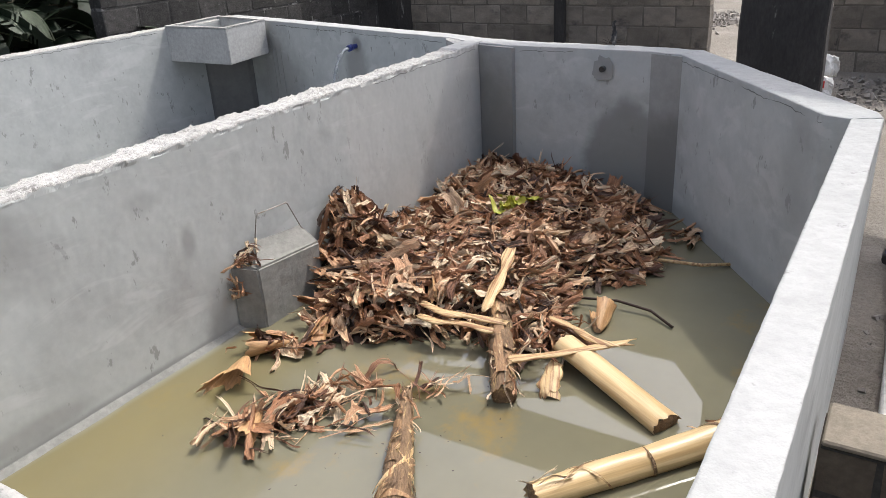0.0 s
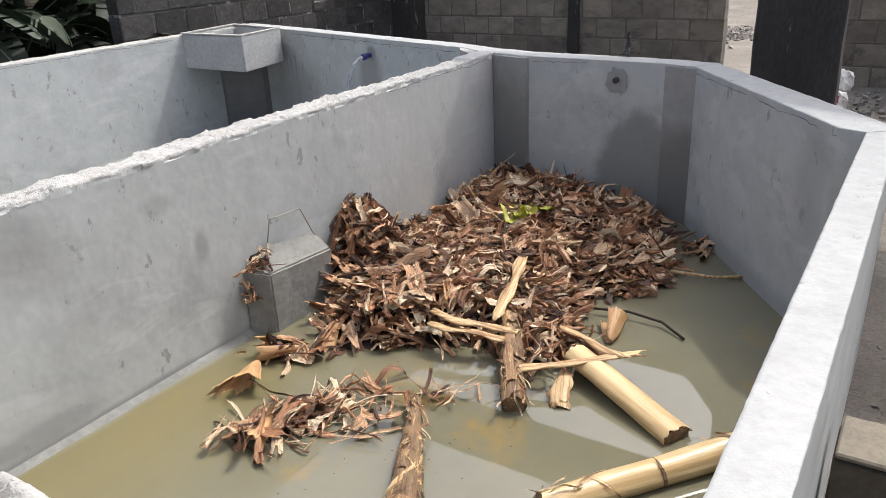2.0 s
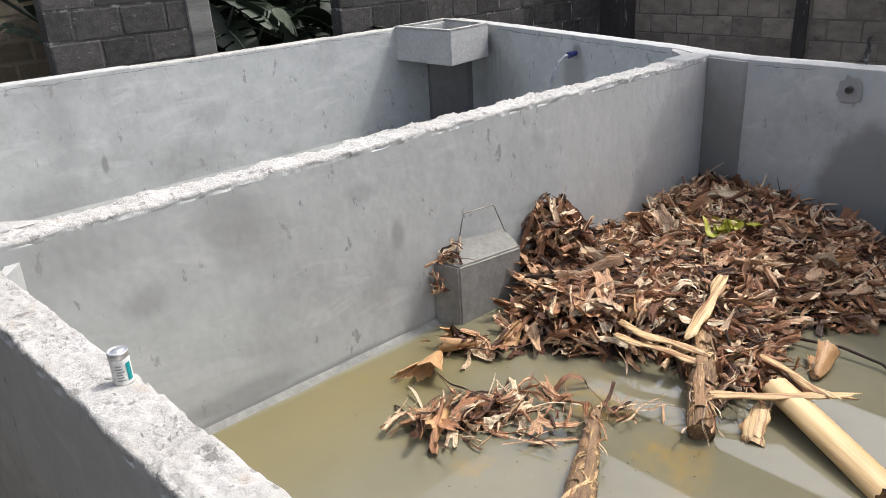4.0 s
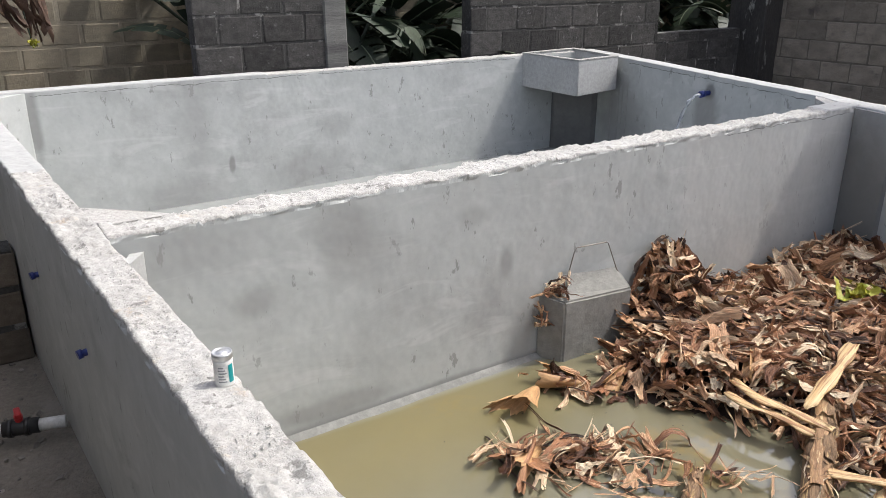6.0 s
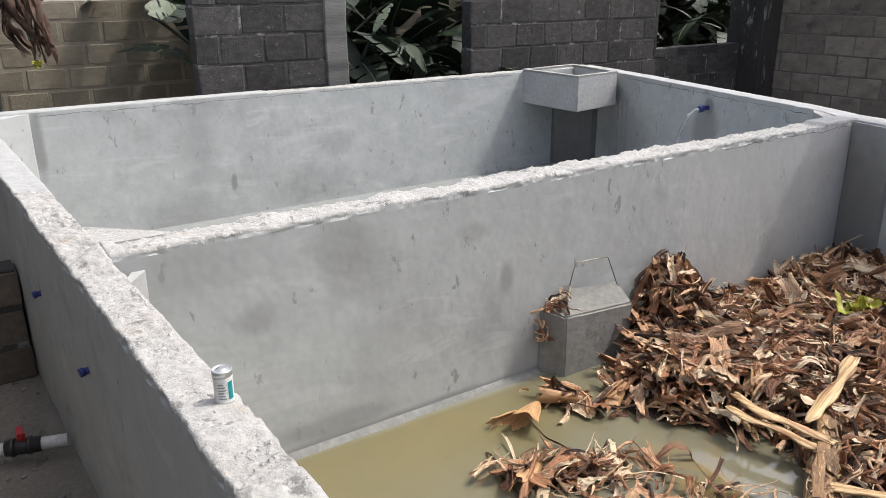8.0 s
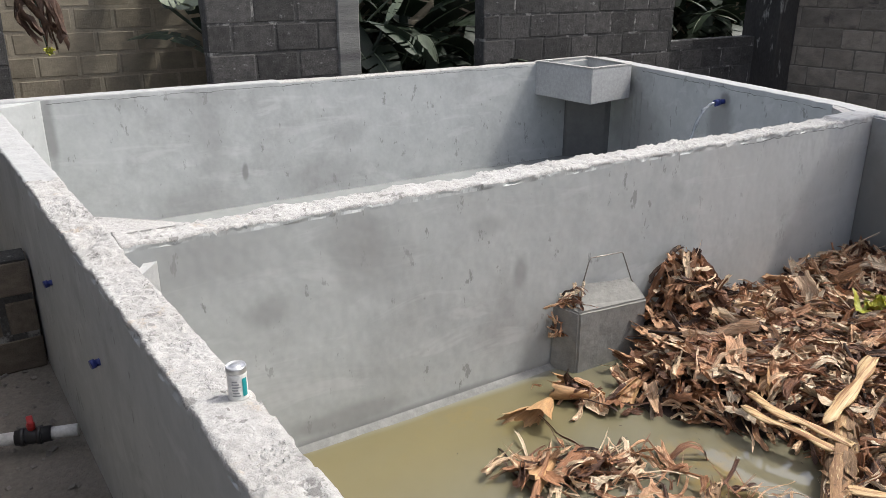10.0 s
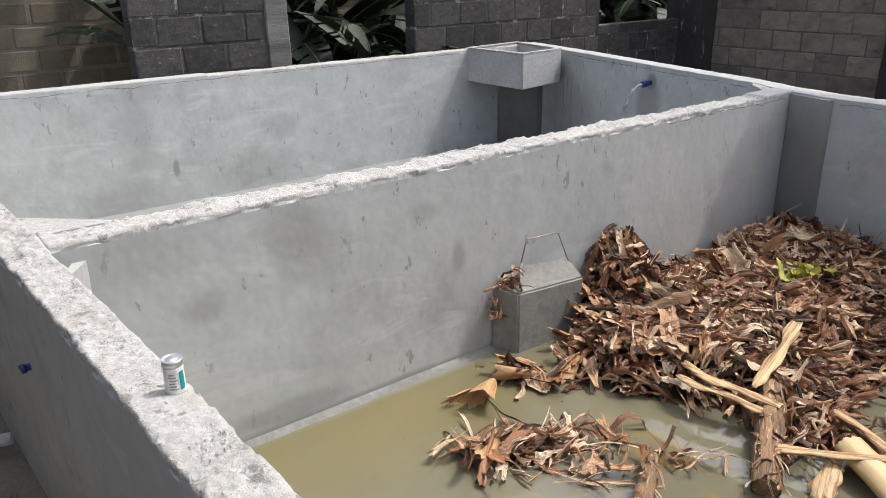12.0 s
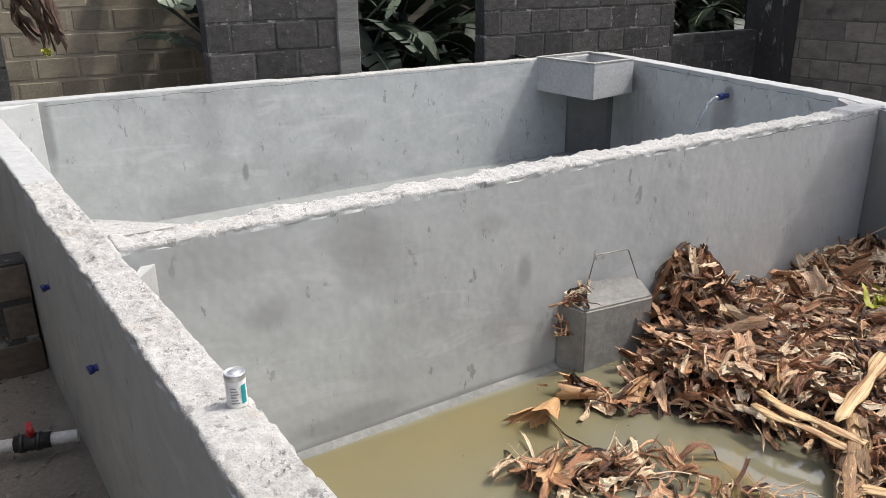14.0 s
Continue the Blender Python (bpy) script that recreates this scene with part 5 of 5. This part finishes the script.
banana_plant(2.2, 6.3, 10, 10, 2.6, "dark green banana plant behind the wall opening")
for x, y, z, rx, ry, rz, L, W, d, m, lab in ((4.25, 5.12, 1.36, 60, 8, 8, 0.75, 0.16, 0.9, M_PALEGREEN, "drooping pale dusty banana leaf"),
                                             (3.85, 5.10, 1.55, -60, 25, -50, 0.9, 0.13, 0.5, M_GREEN, "long dark banana leaf"),
                                             (3.95, 5.2, 1.62, 20, -60, 0, 0.35, 0.07, 0.3, M_PALEGREEN, "young pale banana shoot"),
                                             (1.42, 5.3, 1.90, 60, -5, 10, 0.5, 0.13, 0.8, M_PALEGREEN, "pale green banana leaf tip"),
                                             (8.55, 5.3, 1.55, 70, -20, 10, 0.7, 0.25, 0.8, M_PALEGREEN, "broad pale green banana leaf")):
    ob = tagged(new("banana_leaf"), lab, "banana leaf")
    me = blade_mesh("blade", L, W, d, int(x * 10))
    me.materials.append(m)
    o = new("blade", me)
    o.parent = ob
    o.matrix_basis = pose(x, y, z, rx, ry, rz)
    side = 0.62 if x < 2 else -0.05
    part("stalk", tube(bmesh.new(), [(x, y, z), (x + side * 0.8, y + 0.25, z * 0.8), (x + side, y + 0.5, -0.03)], 0.02, 7), M_GREEN, ob)
M_DEAD = mat("dead_leaf_brown", (0.13, 0.07, 0.042), (0.05, 0.027, 0.018), rough=0.7, scale=8, grain=40, grain_mix=0.5, bump=0.6, stain=(0.34, 0.22, 0.13), stain_scale=7, stain_at=0.62)
ob = tagged(new("dead_leaf"), "dead brown banana leaf hanging in the wall opening", "banana leaf")
for k in range(9):
    me = leaf_mesh("shred", 200 + k, 0.75, 0.07, 0.6, 1.6, 1.5)
    me.materials.append(M_DEAD)
    o = new("shred", me)
    o.parent = ob
    o.matrix_basis = pose(0.16 + 0.035 * k, 5.1 + 0.02 * (k % 3), 1.88 + 0.05 * math.sin(k * 2.2), 0, 80 + 4 * (k % 3), 10 * k)
part("stalk", tube(bmesh.new(), [(0.28, 5.1, 1.95), (0.22, 5.15, 2.35), (-0.1, 5.4, 2.6), (-0.35, 5.7, 2.2), (-0.4, 5.75, -0.03)], 0.03, 8), M_CORE, ob)
fl = tagged(new("yellow_flower"), "small yellow blossom in the wall opening", "flower")
for k in range(6):
    me = leaf_mesh("petal", 230 + k, 0.10, 0.028, 0.6, 0.8, 0.3)
    me.materials.append(M_YELLOW)
    o = new("petal", me)
    o.parent = fl
    o.matrix_basis = pose(0.34, 5.05, 1.46, 30, 20, 60 * k)
part("stalk", tube(bmesh.new(), [(0.34, 5.06, 1.45), (0.32, 5.1, 1.60), (0.30, 5.1, 1.9)], 0.006, 6), M_GREEN, fl)


# dense undergrowth in front of the boundary wall, its shade put into the dark green
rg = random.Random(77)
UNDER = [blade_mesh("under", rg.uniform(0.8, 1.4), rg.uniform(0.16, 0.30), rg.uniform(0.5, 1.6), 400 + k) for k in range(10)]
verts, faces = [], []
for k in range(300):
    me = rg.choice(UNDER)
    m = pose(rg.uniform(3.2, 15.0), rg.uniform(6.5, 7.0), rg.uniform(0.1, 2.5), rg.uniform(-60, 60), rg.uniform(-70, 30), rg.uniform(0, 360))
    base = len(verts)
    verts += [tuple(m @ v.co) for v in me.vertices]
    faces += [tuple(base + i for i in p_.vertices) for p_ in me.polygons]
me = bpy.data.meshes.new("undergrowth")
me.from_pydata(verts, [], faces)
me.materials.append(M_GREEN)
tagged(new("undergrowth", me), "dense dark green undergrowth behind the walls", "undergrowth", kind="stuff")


# sunlit bushes behind the boundary wall
verts, faces = [], []
for k in range(900):
    me = rg.choice(UNDER)
    m = pose(rg.uniform(-5.0, 24.0), rg.uniform(7.5, 8.3), rg.uniform(1.2, 3.4), rg.uniform(-60, 60), rg.uniform(-70, 30), rg.uniform(0, 360)) @ Matrix.Scale(0.5, 4)
    base = len(verts)
    verts += [tuple(m @ v.co) for v in me.vertices]
    faces += [tuple(base + i for i in p_.vertices) for p_ in me.polygons]
me = bpy.data.meshes.new("bushes")
me.from_pydata(verts, [], faces)
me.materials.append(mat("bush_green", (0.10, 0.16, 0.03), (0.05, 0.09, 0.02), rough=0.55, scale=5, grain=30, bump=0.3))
tagged(new("bushes", me), "bright green bushes behind the boundary wall", "bushes", kind="stuff")


# ---- block walls ----
def block_mesh(name, seed):
    bm = bmesh.new()
    bmesh.ops.create_cube(bm, size=1)
    r = random.Random(seed)
    for v in bm.verts:
        v.co += Vector((r.uniform(-0.012, 0.012), 0, r.uniform(-0.02, 0.02)))
    bmesh.ops.bevel(bm, geom=bm.edges[:], offset=0.035, segments=1, affect="EDGES")
    for v in bm.verts:
        v.co += Vector((r.uniform(-0.01, 0.01), 0, r.uniform(-0.015, 0.015)))
    me = bpy.data.meshes.new(name)
    bm.to_mesh(me)
    bm.free()
    return me


BLOCKS = {}


def block_wall(name, a, b, z0, z1, label, thick=0.2, material=None, rest=None, mortar=None, course=0.285, length=0.46, show=(0.7, 2.5), shift=0.0, gap=0.016):
    """A wall of separate blocks between two plan points, with recessed mortar; those out of the way are joined."""
    material, rest, mortar = material or M_BLOCK, rest or M_BLOCKS, mortar or M_MORTAR
    key = material.name
    if key not in BLOCKS:
        BLOCKS[key] = [block_mesh("block", k) for k in range(4)]
        for me in BLOCKS[key]:
            me.materials.append(material)
    a, b = Vector((*a, 0)), Vector((*b, 0))
    d = b - a
    L = d.length
    turn = math.atan2(d.y, d.x)
    core = prism(name, [(0, -thick / 2 + 0.006), (L, -thick / 2 + 0.006), (L, thick / 2 - 0.006), (0, thick / 2 - 0.006)], z0, z1 - 0.006, None)
    wall = tagged(link_mesh(name, core, mortar), label, "wall", kind="structure")
    wall.matrix_world = Matrix.Translation(a) @ Matrix.Rotation(turn, 4, "Z")
    verts, faces = [], []
    r = random.Random(name)
    z, row = z0, 0
    while z < z1 - 0.05:
        h = min(course, z1 - z)
        x = -((row % 2) * 0.5 * length + shift * (row % 3 == 1))
        while x < L:
            x0, x1 = max(0, x), min(L, x + length)
            if x1 - x0 > 0.05:
                cut = gap / 2
                s0, s1 = x0 + (cut if x0 > 0 else -0.004), x1 - (cut if x1 < L else -0.004)
                m = Matrix.Translation(((s0 + s1) / 2, r.uniform(-0.004, 0.004), z + h / 2)) @ Matrix.Rotation(r.gauss(0, 0.008), 4, "Y") @ Matrix.Diagonal((s1 - s0, thick, h - gap, 1))
                me = r.choice(BLOCKS[key])
                if show[0] <= z + h / 2 <= show[1]:
                    o = new("block", me)
                    o.parent = wall
                    o.matrix_basis = m
                else:
                    base = len(verts)
                    verts += [tuple(m @ v.co) for v in me.vertices]
                    faces += [tuple(base + k for k in p_.vertices) for p_ in me.polygons]
            x += length
        z += course
        row += 1
    if verts:
        me = bpy.data.meshes.new("upper_blocks")
        me.from_pydata(verts, [], faces)
        me.materials.append(rest)
        o = tagged(new("upper_blocks", me), "weathered blocks", kind="stuff")
        o.parent = wall
    return wall


def pier(name, x0, x1, y0, y1, z1, material, label):
    bm = solid(x0, x1, y0, y1, -0.05, z1, 0.015, 1)
    bmesh.ops.subdivide_edges(bm, edges=[e for e in bm.edges if e.calc_length() > 1], cuts=24)
    roughen(bm, 0.012, 3, x0)
    return tagged(link_mesh(name, bm, material), label, "pillar", kind="structure")


block_wall("wall_north_1", (-3.2, 4.85), (-0.02, 4.85), -0.05, 3.1, "dark weathered block wall of an unfinished building")
block_wall("wall_north_2", (1.72, 4.85), (3.10, 4.85), -0.05, 3.1, "dark weathered block wall between two openings")
pier("pillar_1", 3.10, 3.36, 4.73, 4.97, 3.1, M_CONCRETE, "form-marked grey concrete jamb at the wall's end")
block_wall("wall_north_3", (5.02, 4.85), (8.3, 4.85), -0.05, 3.1, "dark weathered block wall behind the tanks")
block_wall("wall_north_4", (8.3, 4.85), (10.25, 4.85), -0.05, 1.23, "block parapet under a window opening")
block_wall("wall_north_5", (8.3, 4.85), (10.25, 4.85), 2.6, 3.1, "block wall above a window opening", show=(9, 10))
pier("pillar_2", 10.2, 11.1, 4.35, 5.0, 3.1, M_COLUMN, "black-stained concrete corner pillar")
block_wall("wall_east_1", (10.7, -0.55), (10.7, 4.4), -0.05, 4.9, "brown stained block wall across the yard", show=(0.0, 2.5), material=M_EAST, rest=M_EASTS, mortar=M_EASTMORTAR)
pier("pillar_3", 10.52, 10.6, 1.55, 1.72, 4.9, M_COLUMN, "black-stained strip pillar on the block wall")
pier("pillar_4", 6.3, 6.5, -2.45, -1.78, 4.2, M_COLUMN, "large black-stained concrete pillar")
bm = solid(6.33, 6.47, -4.4, 2.4, 3.45, 4.2, 0.015, 1)
tagged(link_mesh("lintel_beam", bm, M_COLUMN), "stained concrete beam carried by the pillar", "beam", kind="structure")
block_wall("wall_east_2", (10.9, -7.0), (10.9, -2.05), -0.05, 3.4, "brown stained block wall behind the yard", show=(0.2, 2.5), material=M_EAST, rest=M_EASTS, mortar=M_EASTMORTAR)
# out of view; outline shaped to cast shade on the diagonal wall
bm = bmesh.new()
gable = [(-1.78, 2.5), (-1.78, 4.4), (-5.4, 6.9), (-7.0, 6.9), (-7.0, 2.5)]
fr, bk = [[bm.verts.new((x, y, z)) for y, z in gable] for x in (6.34, 6.46)]
bm.faces.new(fr)
bm.faces.new(bk[::-1])
for k in range(5):
    bm.faces.new((fr[k], fr[(k + 1) % 5], bk[(k + 1) % 5], bk[k]))
tagged(link_mesh("wall_gable", bm, M_COLUMN), "unseen sloping gable wall, added to shade the tank corner", "wall", kind="structure")
block_wall("wall_east_3", (26, -14), (26, 12), -0.05, 3.0, "distant dark boundary wall", show=(9, 10), material=M_BLOCK)
pier("post_1", 5.35, 5.55, -3.66, -3.48, 3.6, M_RUST, "rusty brown post beside the tank")
# boundary wall of tan blocks beyond the openings
block_wall("wall_boundary", (-5.0, 7.2), (24.0, 7.2), -0.05, 1.99, "tan block boundary wall behind the banana plants", material=M_TANBLOCK, rest=M_TANBLOCKS, mortar=M_TANMORTAR, course=0.26, length=0.45, show=(0.9, 2.2), gap=0.035)
# low walls beside the tank
block_wall("wall_low_1", (-3.0, 1.75), (-0.31, 1.75), -0.05, 0.64, "low unfinished block wall beside the tank", thick=0.22, material=M_LOWBLOCK, rest=M_LOWBLOCK, course=0.23, show=(-1, 3), gap=0.035)
block_wall("wall_low_2", (1.66, -5.5), (1.66, -3.04), -0.05, 0.63, "low cement-rendered block wall beside the tank", thick=0.2, material=M_LOWBLOCK, rest=M_LOWBLOCK, course=0.25, show=(-1, 3))
M_CAP = mat("dusty_mortar_cap", (0.26, 0.225, 0.175), (0.19, 0.165, 0.13), rough=0.95, scale=5, grain=40, bump=0.6)
bm = solid(1.55, 1.77, -5.5, -3.04, 0.634, 0.655, 0.006, 1)
tagged(link_mesh("wall_cap", bm, M_CAP), "dusty mortar cap on the low wall", "wall cap", kind="structure")
M_UNSEENWALL = mat("unseen_wall_block", (0.10, 0.092, 0.08), (0.06, 0.055, 0.047), rough=0.95, scale=3, grain=40, bump=0.6, by_island=0.12)
# walls added out of view; the west one holds back sky light
block_wall("wall_south", (-2.0, -8.0), (9.0, -8.0), -0.05, 2.4, "unseen block wall added round the yard", show=(9, 10), material=M_UNSEENWALL, rest=M_UNSEENWALL)
block_wall("wall_west", (-1.6, -8.0), (-1.6, 4.7), -0.05, 2.3, "unseen block wall added round the yard", show=(9, 10), material=M_UNSEENWALL, rest=M_UNSEENWALL)
